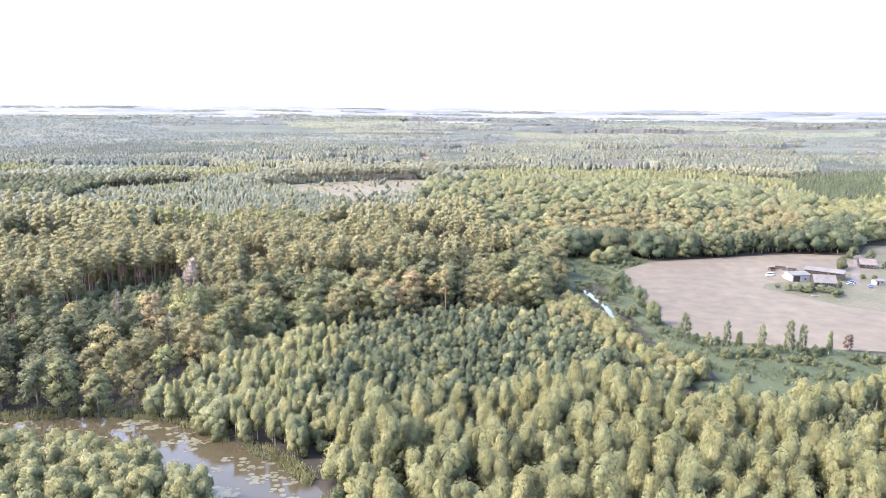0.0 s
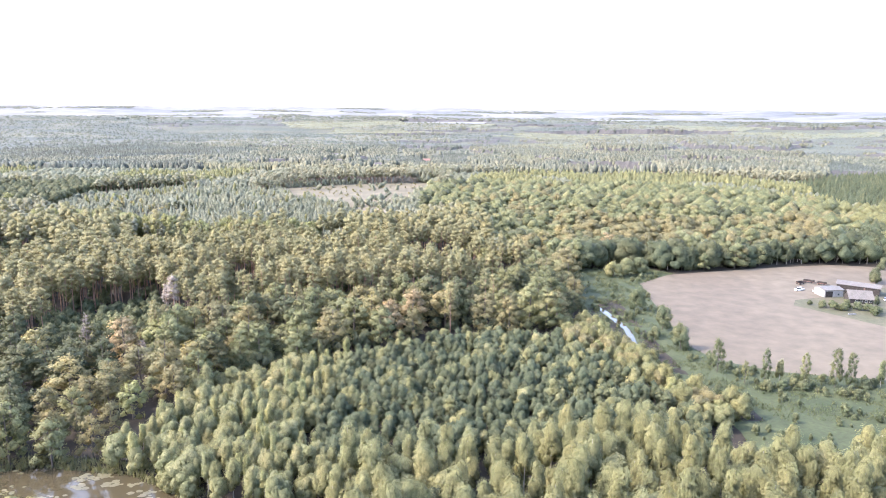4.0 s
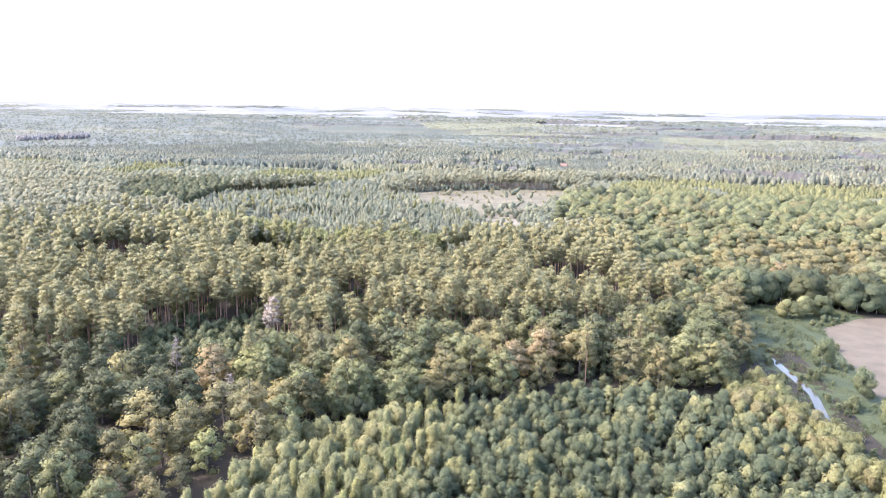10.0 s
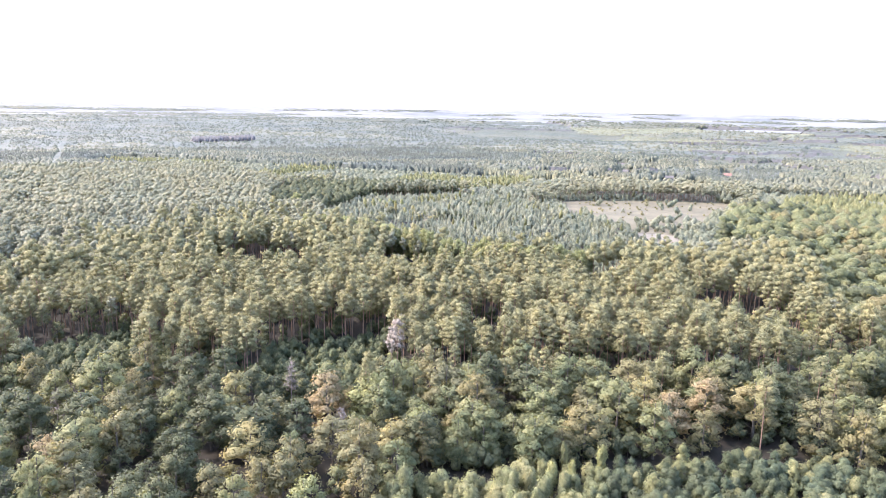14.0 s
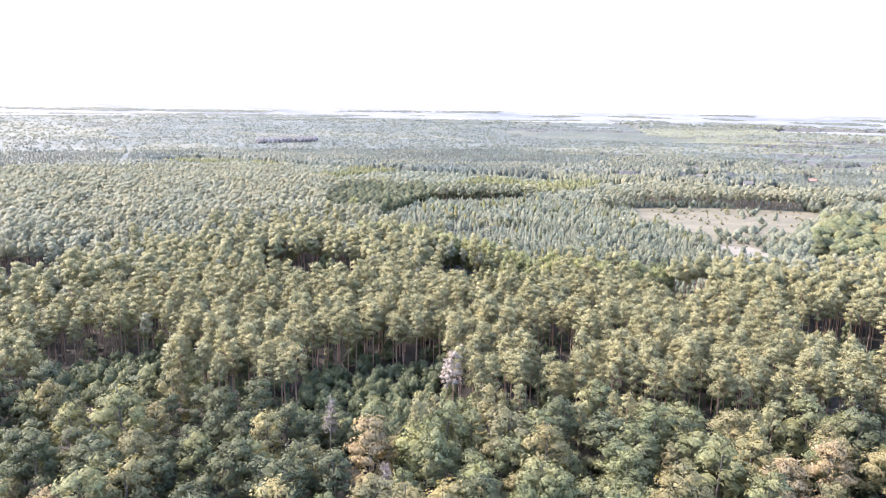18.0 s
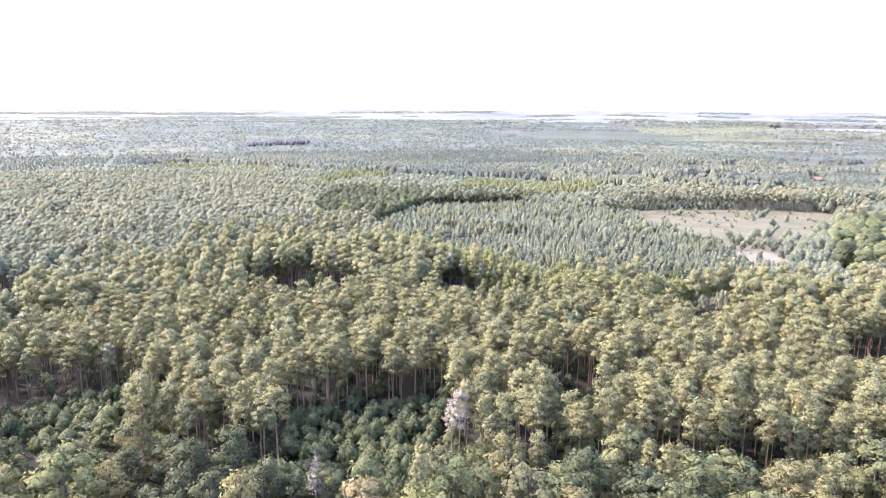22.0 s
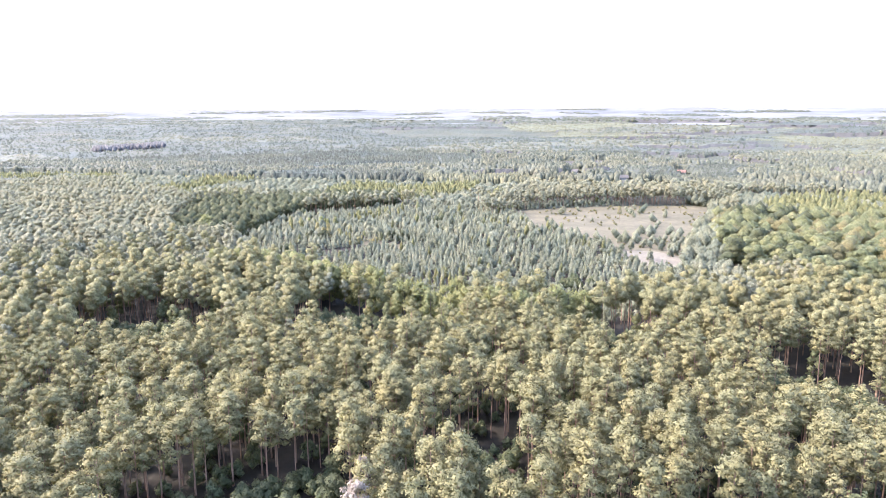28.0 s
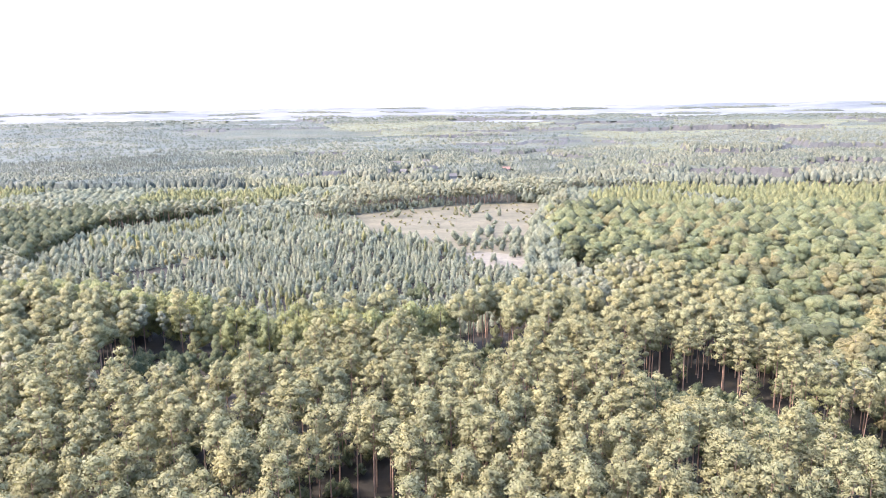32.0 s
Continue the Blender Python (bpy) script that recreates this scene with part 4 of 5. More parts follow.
# golden birches and a dark clump round the glade in the young pines
r = np.random.default_rng(44)
for cx, cy, count, kind, mat, h, name, label in ((-398, 822, 6, "birch", GOLD, 13, "birch_tree", "golden birch above the young pines"), (-330, 762, 7, "birch", LIME, 11, "birch_tree", "yellow-green birch above the young pines"),
                                                 (-300, 726, 6, "birch", GOLD, 11, "birch_tree", "golden birch above the young pines"), (-258, 692, 7, "birch", GOLD, 8, "birch_tree", "golden birch at the edge of the glade"),
                                                 (-305, 708, 7, "oak", ALDER, 9, "alder_tree", "dark green alder among the young pines"), (-243, 712, 10, "poplar", ALDER, 9, "spruce_tree", "dark blue-green spruce in a dense clump"),
                                                 (-384, 679, 2, "oak", LIME, 14, "lime_tree", "round yellow-green lime before dark alders"), (-400, 700, 2, "oak", LIME, 13, "lime_tree", "round yellow-green lime before dark alders")):
    for _ in range(count):
        specimen(name, kind, mat, cx + r.normal(scale=7 if kind != "oak" else 4), cy + r.normal(scale=5), h * r.uniform(0.8, 1.15), label, 1.5 if kind == "birch" else 1.1, v=int(r.integers(VARIANTS)))

for x, y, h in ((-74, 291, 9), (-79, 290, 8), (-69, 292, 9), (-83, 293, 8), (-64, 294, 8), (-72, 296, 7), (-78, 296, 7), (90, 246, 8), (93, 242, 9), (87, 242, 7), (96, 247, 7), (91, 250, 6), (85, 246, 8)):
    specimen("willow_tree", "willow", WILLOW if h > 7 else BIRCH, x, y, h, "young willow filling a gap in the thicket", 1.1, v=x % VARIANTS)

# trees and bushes along the field
for x, y, h, kind, wide, mat in ((104, 378, 13, "willow", 1.0, SHRUB), (107, 346, 13, "willow", 0.95, SHRUB), (106, 319, 12, "willow", 0.9, SHRUB), (111, 292, 12, "oak", 0.42, SHRUB), (117, 281, 10, "oak", 0.5, OAK),
                                 (124, 280, 11, "oak", 0.36, SHRUB), (130, 281, 11, "birch", 1.2, OAK), (138, 278, 11, "oak", 0.34, OAK), (149, 277, 12, "oak", 0.4, SHRUB), (154, 276, 11, "oak", 0.38, SHRUB),
                                 (166, 277, 12, "birch", 0.9, OAK), (112, 300, 6, "willow", 0.9, SHRUB), (160, 276, 4.5, "willow", 1.2, SHRUB), (122, 274, 5, "willow", 1.3, SHRUB), (100, 334, 6, "willow", 1.0, SHRUB),
                                 (97, 362, 5, "willow", 1.1, SHRUB), (110, 448, 11, "willow", 1.3, WILLOW), (119, 452, 12, "willow", 1.3, WILLOW), (128, 455, 12, "willow", 1.3, SHRUB)):
    specimen("field_tree", kind, mat, x, y, h, "loose grey-green tree on the strip beside the field" if h > 8 else "low grey-green bush beside the field", wide, v=int(x) % VARIANTS)
x, y = scatter([(108, 292), (114, 272), (160, 262), (208, 254), (208, 272), (174, 281), (134, 288), (116, 299)], 4.0, 93)
s = (waves(x, y, 18, 94) > -0.25) & (rng.uniform(size=len(x)) < 0.7)
grow(stand_of("meadow_shrubs", "low grey-green willow shrubs on the wet meadow"), "willow", SHRUB, x[s], y[s], 1.5, 4.5, 95, 0, wide=1.2)


def snag(name, x, y, h, spread, limbs, mat, label, seed):
    """A dead tree: bare trunk, and branches with fine twigs."""
    r = np.random.default_rng(seed)
    ob = tagged(new(name), label, "dead tree", "dead trees")
    ob.location = (x, y, float(height(x, y)))
    ks = np.linspace(0, 1, 6)
    v, f = tube(r, [(0.4 * k * k, 0.2 * k, h * k) for k in ks], [0.26 * (1.05 - 0.9 * k) for k in ks], 6)
    new("trunk", mesh_of("trunk", v, f, [mat])).parent = ob
    tw = []
    for _ in range(limbs):
        k, a = r.uniform(0.45, 1.0), r.uniform(0, 2 * np.pi)
        l = spread * (1.15 - k) * r.uniform(0.6, 1.2) + 0.5
        p = np.array((0.4 * k * k, 0.2 * k, h * k))
        q = p + (l * np.cos(a), l * np.sin(a), r.uniform(-0.1, 0.5) * l)
        tw.append(limb(p, q, 0.09))
        for _ in range(7):
            s = p + (q - p) * r.uniform(0.3, 1.0)
            tw.append(limb(s, s + r.normal(scale=0.55, size=3) + (0, 0, 0.25), 0.11))
    v, f = join(tw)
    new("twig_crown", mesh_of("twig_crown", v, f, [mat])).parent = ob


snag("dead_spruce", -136, 300, 20, 3.2, 60, DEAD_WOOD, "bare grey dead spruce at the wood's edge", 8)
specimen("dead_pine", "pine", DEAD_PINK, -115, 337, 26, "pinkish-grey dying pine beside the shrubby gap", 0.95, 1)
specimen("dead_pine", "pine", DEAD_PINK, -119, 341, 23, "dying pine with thin grey needles", 0.8, 2)
specimen("pine_tree", "pine", PINE, -81, 843, 16, "lone tall pine on the pale clearing", 1.1, 3)
specimen("pine_tree", "willow", YOUNG_PINE, -72, 906, 5, "low dark pine bush on the clearing", 1.6, 3)
snag("dead_pine", -108, 283, 15, 4.5, 45, DEAD_WOOD, "leafless grey tree among broad oaks", 3)
snag("dead_pine", -120, 352, 22, 3.0, 40, DEAD_WOOD, "dry broken pine in the pine wood", 4)
snag("dead_birch", 118, 178, 14, 0.6, 4, BIRCH_BARK, "bare white dead birch trunk in the grove", 5)
snag("dead_pine", -192, 258, 15, 4.5, 45, DEAD_WOOD, "leafless pinkish tree above dark alders", 6)
snag("dead_birch", 104, 190, 13, 1.6, 14, BIRCH_BARK, "half-bare pale birch in the grove", 7)
for x, y, lean, s in ((31, 436, 9, 0), (39, 436, 7, 1), (22, 452, 4, 2), (25, 450, 3, 3), (14, 456, 1, 4)):
    ob = tree_thing("pine_tree", "pine", s, PINE, Matrix.LocRotScale((x, y, float(height(x, y))), Euler((radians(-lean), radians(lean), 0)), None), "leaning pine with a bare sunlit trunk", "tree", "pine_wood")

# ---- river: lily pads and reeds ----
def mats_of_pads(seed, count, keep):
    r = np.random.default_rng(seed)
    parts = []
    while len(parts) < count:
        k = r.integers(1, len(RIVER) - 2)
        (ax, ay), (bx, by) = RIVER[k], RIVER[k + 1]
        t, o = r.uniform(), r.uniform(-11, 11)
        l = math.hypot(bx - ax, by - ay)
        cx, cy = ax + t * (bx - ax) - o * (by - ay) / l, ay + t * (by - ay) + o * (bx - ax) / l
        if keep(cx, cy, o) < r.uniform():
            continue
        for _ in range(r.integers(3, 9)):
            s = r.uniform(0.25, 0.85)
            a = np.arange(7) * 2 * np.pi / 7
            x, y = cx + r.normal(scale=1.6), cy + r.normal(scale=0.8)
            ring = np.stack([x + s * np.cos(a) * r.uniform(0.8, 1.2, 7) * 1.4, y + s * np.sin(a) * r.uniform(0.8, 1.2, 7), np.full(7, -0.87 + r.uniform(0, 0.03))], 1)
            parts.append((np.concatenate([ring, [(x, y, -0.84)]]), np.array([(q, (q + 1) % 7, 7) for q in range(7)])))
    return join(parts)


v, f = mats_of_pads(5, 1000, lambda x, y, o: 0.15 + 0.8 * (waves(x, y, 30, 12) > 0.1) * (abs(o) > 2))
tagged(new("lily_pads", mesh_of("lily_pads", v, f, [PAD])), "mats of olive lily pads afloat on the river", "water plants", kind="stuff")


def tufts(name, places, low, high, mat, label, seed, blades=7, spread=0.5):
    r = np.random.default_rng(seed)
    n = len(places) * blades
    p = np.repeat(places, blades, axis=0) + np.c_[r.normal(scale=spread, size=(n, 2)), np.zeros(n)]
    h, a = r.uniform(low, high, n), r.uniform(0, 2 * np.pi, n)
    d = np.stack([np.cos(a), np.sin(a), 0 * a], 1) * 0.22
    tip = p + np.stack([r.normal(scale=0.25, size=n), r.normal(scale=0.25, size=n), h], 1)
    v = np.stack([p - d, p + d, tip], 1).reshape(-1, 3)
    tagged(new(name, mesh_of(name, v, np.arange(3 * n).reshape(-1, 3), [mat])), label, "plants", kind="stuff")


r = np.random.default_rng(31)
x, y = r.uniform(-150, 0, 26000), r.uniform(120, 240, 26000)
d = away(RIVER, x, y)
s = (d > 11.2) & (d < 15.5) & (waves(x, y, 25, 14) > -0.9)
tufts("reeds", np.stack([x[s], y[s], np.maximum(height(x[s], y[s]), -0.9)], 1), 0.9, 2.2, REED, "yellow-green reeds along the river bank", 32, 6, 0.4)
bx, by = scatter(MEADOW_POLY, 4.2, 90)
s = (waves(bx, by, 22, 16) > 0.25) & (away(STREAM, bx, by) > 4.5) & (rng.uniform(size=len(bx)) < 0.75)
grow(stand_of("meadow_shrubs", "low grey-green willow shrubs on the wet meadow"), "willow", SHRUB, bx[s], by[s], 1.2, 4.2, 91, 60, "willow_bush", "low grey-green willow bush by the stream", "bush")
x, y = r.uniform(60, 112, 5000), r.uniform(262, 440, 5000)
d = away(STREAM, x, y)
s = (d > 1.6) & (d < 4.2) & (waves(x, y, 14, 19) > -0.2) & (r.uniform(size=len(x)) < 0.2)
grow("meadow_shrubs", "willow", SHRUB, x[s], y[s], 1.2, 3.6, 92, 40, "willow_bush", "low grey-green willow bush leaning over the stream", "bush", wide=1.2)
x, y = r.uniform(75, 210, 15000), r.uniform(248, 472, 15000)
s = inside(MEADOW_POLY, x, y) & (away(STREAM, x, y) > 3.6) & (waves(x, y, 16, 15) > -0.2)
tufts("meadow_tufts", np.stack([x[s], y[s], height(x[s], y[s])], 1), 0.4, 1.3, SHRUB, "coarse tufts of sedge on the wet meadow", 33, 5, 0.9)

# ---- the far woods: small rounded crowns, ever wider apart ----
DARK_STAND = [(-1208, 1487), (-1182, 1688), (-1236, 1760), (-1272, 1559)]
PALE_FIELD = [(-1165, 1432), (-1208, 1487), (-1182, 1688), (-1122, 1622)]


FAR_STANDS = [  # outline, kind, height: 0 tall pines, 1 young pines, 2 birches, 3 felled, 4 alders
    ([(300, 1056), (400, 1040), (560, 1010), (620, 1150), (430, 1200), (320, 1150)], 0, 22),
    ([(228, 1195), (345, 1150), (400, 1240), (300, 1330), (190, 1330)], 0, 21),
    ([(180, 1120), (340, 1066), (350, 1146), (226, 1190)], 1, 7),
    ([(340, 1540), (470, 1524), (560, 1640), (360, 1690)], 0, 24),
    ([(290, 1470), (520, 1440), (474, 1520), (340, 1536)], 3, 2),
    ([(610, 1662), (820, 1662), (950, 1900), (640, 1900)], 0, 24),
    ([(-374, 1174), (-206, 1157), (-184, 1090), (-334, 1090)], 2, 13),
]


r = np.random.default_rng(300)
STAND_X, STAND_Y, STAND_KIND, STAND_HEIGHT = [], [], [], []
for r0, r1, cell in ((600, 1500, 140), (1500, 2750, 260), (2750, 3800, 420)):
    m = int(radians(116) * (r1 * r1 - r0 * r0) / 2 / cell ** 2)
    srad, saz = np.sqrt(r.uniform(r0 * r0, r1 * r1, m)), radians(-66) + r.uniform(0, 1, m) * radians(116)
    k = r.choice(5, m, p=(0.46, 0.24, 0.16, 0.05, 0.09))
    k = np.where(saz < -0.3, np.where(r.uniform(size=m) < 0.45, 0, 4), k)
    STAND_X.append(CENTRE[0] + srad * np.sin(saz))
    STAND_Y.append(CENTRE[1] + srad * np.cos(saz))
    STAND_KIND.append(k)
    STAND_HEIGHT.append(np.where(saz < -0.3, 15.0, np.choose(k, (r.uniform(14, 21, m), r.uniform(6, 10, m), r.uniform(10, 14, m), np.full(m, 2.5), r.uniform(11, 15, m)))))
STAND_X, STAND_Y, STAND_KIND, STAND_HEIGHT = (np.concatenate(q) for q in (STAND_X, STAND_Y, STAND_KIND, STAND_HEIGHT))


def stand_at(x, y):
    """Kind and height of the stand at a place: that of the nearest of scattered middles, or of the outlines above."""
    wx, wy = x + 40 * waves(x, y, 150, 304), y + 40 * waves(x, y, 150, 305)
    which = np.concatenate([np.argmin((a[:, None] - STAND_X) ** 2 + (1.7 * (b[:, None] - STAND_Y)) ** 2, axis=1) for a, b in zip(np.array_split(wx, 60), np.array_split(wy, 60))])
    kind, h = STAND_KIND[which], STAND_HEIGHT[which]
    for poly, k, tall in FAR_STANDS:
        inn = inside(poly, x, y)
        kind, h = np.where(inn, k, kind), np.where(inn, tall, h)
    return kind, h


def far_free(x, y, ride=4.0):
    """Free of the lake, houses, open ground and the nearer stands."""
    rad, az = np.hypot(x - CENTRE[0], y - CENTRE[1]), np.degrees(np.arctan2(x - CENTRE[0], y - CENTRE[1]))
    bad = (rad > 2900) & (rad < 3330) & (az > -32) & (az < -17 + 6 * np.sin(rad / 200))
    for hx, hy in HOUSES:
        bad |= (np.hypot(x - hx, y - hy) < 15) | ((np.abs(x - hx + (y - hy) * 0.08) < 13) & (y < hy) & (y > hy - 115))
    for p in (ALL, YOUNG, MIDWOOD, BIRCH_EDGE, OAKWOOD, SPRUCES):
        bad |= inside(p, x, y) & in_view(x, y)
    for p in (YARD, FIELD, CLEARING, DARK_STAND, PALE_FIELD):
        bad |= inside(p, x, y)
    return ~bad & (away(RIDE, x, y) > ride) & in_view(x, y, 60.0)


def far_crowns(r0, r1, spacing, seed, wide):
    """Places in a ring of country, in stands that differ in height and kind."""
    r = np.random.default_rng(seed)
    n = int(radians(116) * (r1 * r1 - r0 * r0) / 2 / spacing ** 2)
    rad = np.sqrt(r.uniform(r0 * r0, r1 * r1, n))
    az = radians(-66) + r.uniform(0, 1, n) * radians(116)
    x, y = CENTRE[0] + rad * np.sin(az), CENTRE[1] + rad * np.cos(az)
    ok = far_free(x, y)
    x, y = x[ok], y[ok]
    kind, h = stand_at(x, y)
    toward = unit(np.stack([-60 - x, 200 - y], 1)) * 16
    _, before = stand_at(x + toward[:, 0], y + toward[:, 1])
    edge = (h > 13) & (before < h - 5)
    keep = (kind != 3) | (r.uniform(size=len(x)) < 0.25)
    h = h * r.uniform(0.82, 1.14, len(x))
    w = r.uniform(0.7, 1.3, len(x)) * wide * np.choose(kind, (1.0, 0.8, 0.95, 0.4, 1.15))
    return [a[keep] for a in (x, y, h, kind, edge, r.uniform(0, 2 * np.pi, len(x)), w)]


def far_woods(name, label, r0, r1, spacing, seed, wide, mats, sides):
    x, y, h, kind, edge, turn, w = far_crowns(r0, r1, spacing, seed, wide)
    r = np.random.default_rng(seed)
    z = height(x, y)
    LABELS[name] = label
    for k, mat in enumerate(mats):
        for v in range(5):
            t = np.flatnonzero(kind == k)[v::5]
            if not len(t):
                continue
            a = np.arange(sides) * 2 * np.pi / sides
            low, mid = ((0.52, 0.8), (0.08, 0.4), (0.2, 0.7), (0.0, 0.5), (0.1, 0.62))[k]
            belly = (0.95, 0.72, 0.9, 0.9, 1.0)[k]
            ring = np.stack([np.cos(a), np.sin(a), 0 * a], 1)
            lower = ring * r.uniform(0.7, 1.0, (sides, 1)) + (0, 0, low)
            upper = ring * r.uniform(0.75, 1.1, (sides, 1)) * belly + np.c_[np.zeros((sides, 2)), mid + r.normal(scale=0.04, size=sides)]
            top = np.array([(r.normal(scale=0.15), r.normal(scale=0.15), 1.0)])
            q = np.arange(sides)
            p = (q + 1) % sides
            faces = np.concatenate([np.stack([q, p, sides + p], 1), np.stack([q, sides + p, sides + q], 1), np.stack([sides + q, sides + p, 0 * q + 2 * sides], 1)])
            shape = np.concatenate([lower, upper, top])
            lift = 0.3 if r0 < 1000 else 1.2
            soft = unit(np.concatenate([ring + (0, 0, lift), ring + (0, 0, 0.6 + lift), [(0, 0, 1.0)]]))
            place = np.stack([x[t], y[t], z[t]], 1)
            WOODS.setdefault((name, "crowns", mat.name), []).append(plant_mesh(shape, faces, place, turn[t], h[t], w[t] / h[t], soft))
    t = np.flatnonzero(edge)
    if len(t):
        sv, sf = tube(r, [(0, 0, -0.02), (0, 0, 0.8)], [0.012, 0.007], 3)
        WOODS.setdefault((name, "trunks", PINE_BARK.name), []).append(plant_mesh(sv, sf, np.stack([x[t], y[t], z[t]], 1), turn[t], h[t], np.ones(len(t))))


# far foliage tones are greyed and blued to imitate distance haze
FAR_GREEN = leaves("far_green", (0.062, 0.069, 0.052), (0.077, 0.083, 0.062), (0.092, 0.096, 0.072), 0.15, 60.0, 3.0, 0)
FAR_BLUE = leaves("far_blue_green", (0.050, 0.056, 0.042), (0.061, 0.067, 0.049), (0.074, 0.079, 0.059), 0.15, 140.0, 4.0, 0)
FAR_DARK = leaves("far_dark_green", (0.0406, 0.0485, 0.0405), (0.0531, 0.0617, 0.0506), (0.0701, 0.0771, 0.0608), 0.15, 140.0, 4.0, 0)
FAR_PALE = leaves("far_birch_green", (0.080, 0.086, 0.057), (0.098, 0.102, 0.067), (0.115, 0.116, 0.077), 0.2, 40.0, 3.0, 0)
# dark wall colour that paints the shade among trunks at stand edges
STEM_SHADE = plain("shaded_stems", (0.036, 0.036, 0.034), (0.058, 0.055, 0.052), 30.0, fine=2.5, stretch=(1.0, 1.0, 0.1))
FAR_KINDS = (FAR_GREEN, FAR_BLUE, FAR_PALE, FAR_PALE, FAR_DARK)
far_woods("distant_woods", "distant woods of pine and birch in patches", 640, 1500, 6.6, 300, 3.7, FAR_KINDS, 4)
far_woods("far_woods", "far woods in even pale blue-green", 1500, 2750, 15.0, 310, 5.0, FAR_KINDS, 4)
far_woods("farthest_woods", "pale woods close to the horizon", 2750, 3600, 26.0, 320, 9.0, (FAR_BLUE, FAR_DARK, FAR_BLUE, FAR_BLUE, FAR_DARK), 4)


def canopy(name, r0, r1, across, along, mats):
    """The closed canopy between the crowns of the far woods, at the height of each stand."""
    r = np.random.default_rng(340)
    az = np.arange(radians(-66), radians(50), across / r1)
    rr = np.arange(r0, r1 + along, along)
    a, q = np.meshgrid(az, rr)
    q = q + r.uniform(-0.3, 0.3, q.shape) * along
    x, y = (CENTRE[0] + q * np.sin(a)).ravel(), (CENTRE[1] + q * np.cos(a)).ravel()
    kind, h = stand_at(x, y)
    ok = far_free(x, y, -1.0)
    z = height(x, y) + np.where(ok, h * r.uniform(0.74, 0.86, len(x)), 0.2 * h) - (kind == 3) * 2
    if r0 < 1200:
        z[:len(az)] = height(x[:len(az)], y[:len(az)]) + 1.0
    k = (np.arange(len(rr) - 1)[:, None] * len(az) + np.arange(len(az) - 1)).ravel()
    m = len(az)
    f = np.concatenate([np.stack([k, k + m + 1, k + m], 1), np.stack([k, k + 1, k + m + 1], 1)])
    f = f[ok[f].any(axis=1)]
    p = np.stack([x, y, z], 1)
    n = np.zeros(p.shape)
    cross = unit(np.cross(p[f[:, 1]] - p[f[:, 0]], p[f[:, 2]] - p[f[:, 0]]))
    for c in range(3):
        np.add.at(n, f[:, c], cross)
    n = unit(0.5 * unit(n) + (0, 0, 0.5))
    # steep steps between stands are coloured with that trunk shade
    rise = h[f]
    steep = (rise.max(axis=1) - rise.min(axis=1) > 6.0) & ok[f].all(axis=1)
    for q, mat in enumerate((*mats, STEM_SHADE)):
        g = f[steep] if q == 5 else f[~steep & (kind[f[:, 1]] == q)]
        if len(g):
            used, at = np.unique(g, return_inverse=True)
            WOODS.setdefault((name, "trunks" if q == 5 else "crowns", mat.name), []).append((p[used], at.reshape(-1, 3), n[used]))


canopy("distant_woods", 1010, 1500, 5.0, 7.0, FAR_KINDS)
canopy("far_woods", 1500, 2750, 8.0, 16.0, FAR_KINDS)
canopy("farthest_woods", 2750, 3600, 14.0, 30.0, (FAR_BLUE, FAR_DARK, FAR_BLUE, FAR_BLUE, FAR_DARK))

# wooded strips between the pale fields under the horizon
r = np.random.default_rng(330)
rad, az = r.uniform(3300, 4700, 26000), radians(-66) + r.uniform(0, 1, 26000) * radians(106)
x, y = CENTRE[0] + rad * np.sin(az), CENTRE[1] + rad * np.cos(az)
s = np.sin(rad / 38 + 3 * np.sin(az * 6) + 2 * waves(x, y, 1500, 333)) + 0.7 * waves(x, y, 700, 331) + 0.5 * (az < -0.5) > 0.95
x, y = x[s], y[s]
place = np.stack([x, y, height(x, y)], 1)
cap = np.concatenate([np.stack([np.cos(np.arange(6) * np.pi / 3), np.sin(np.arange(6) * np.pi / 3), np.full(6, 0.1)], 1), [(0, 0, 1.0)]])
LABELS["horizon_woods"] = "hazy wooded strips between the fields under the horizon"
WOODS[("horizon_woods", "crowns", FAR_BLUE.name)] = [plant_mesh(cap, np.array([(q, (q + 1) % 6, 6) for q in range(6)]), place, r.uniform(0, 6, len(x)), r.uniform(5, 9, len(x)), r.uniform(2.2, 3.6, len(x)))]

x, y = scatter(DARK_STAND, 8.0, 29)
grow(stand_of("dark_spruce_stand", "tall dark violet-tinged stand among paler woods"), "poplar", VIOLET, x, y, 19, 24, 75, 0, wide=0.8, coarse=3)
sheet("far_meadow", PALE_FIELD, plain("far_meadow_grass", (0.07, 0.085, 0.05), (0.1, 0.11, 0.07), 60.0), 0.3, "pale green meadow before a dark stand", 80.0)

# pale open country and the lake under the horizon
# blue-grey and pale: distance haze is mixed into the field colour
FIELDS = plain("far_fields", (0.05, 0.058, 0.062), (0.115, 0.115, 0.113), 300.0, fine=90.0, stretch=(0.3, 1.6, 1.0))


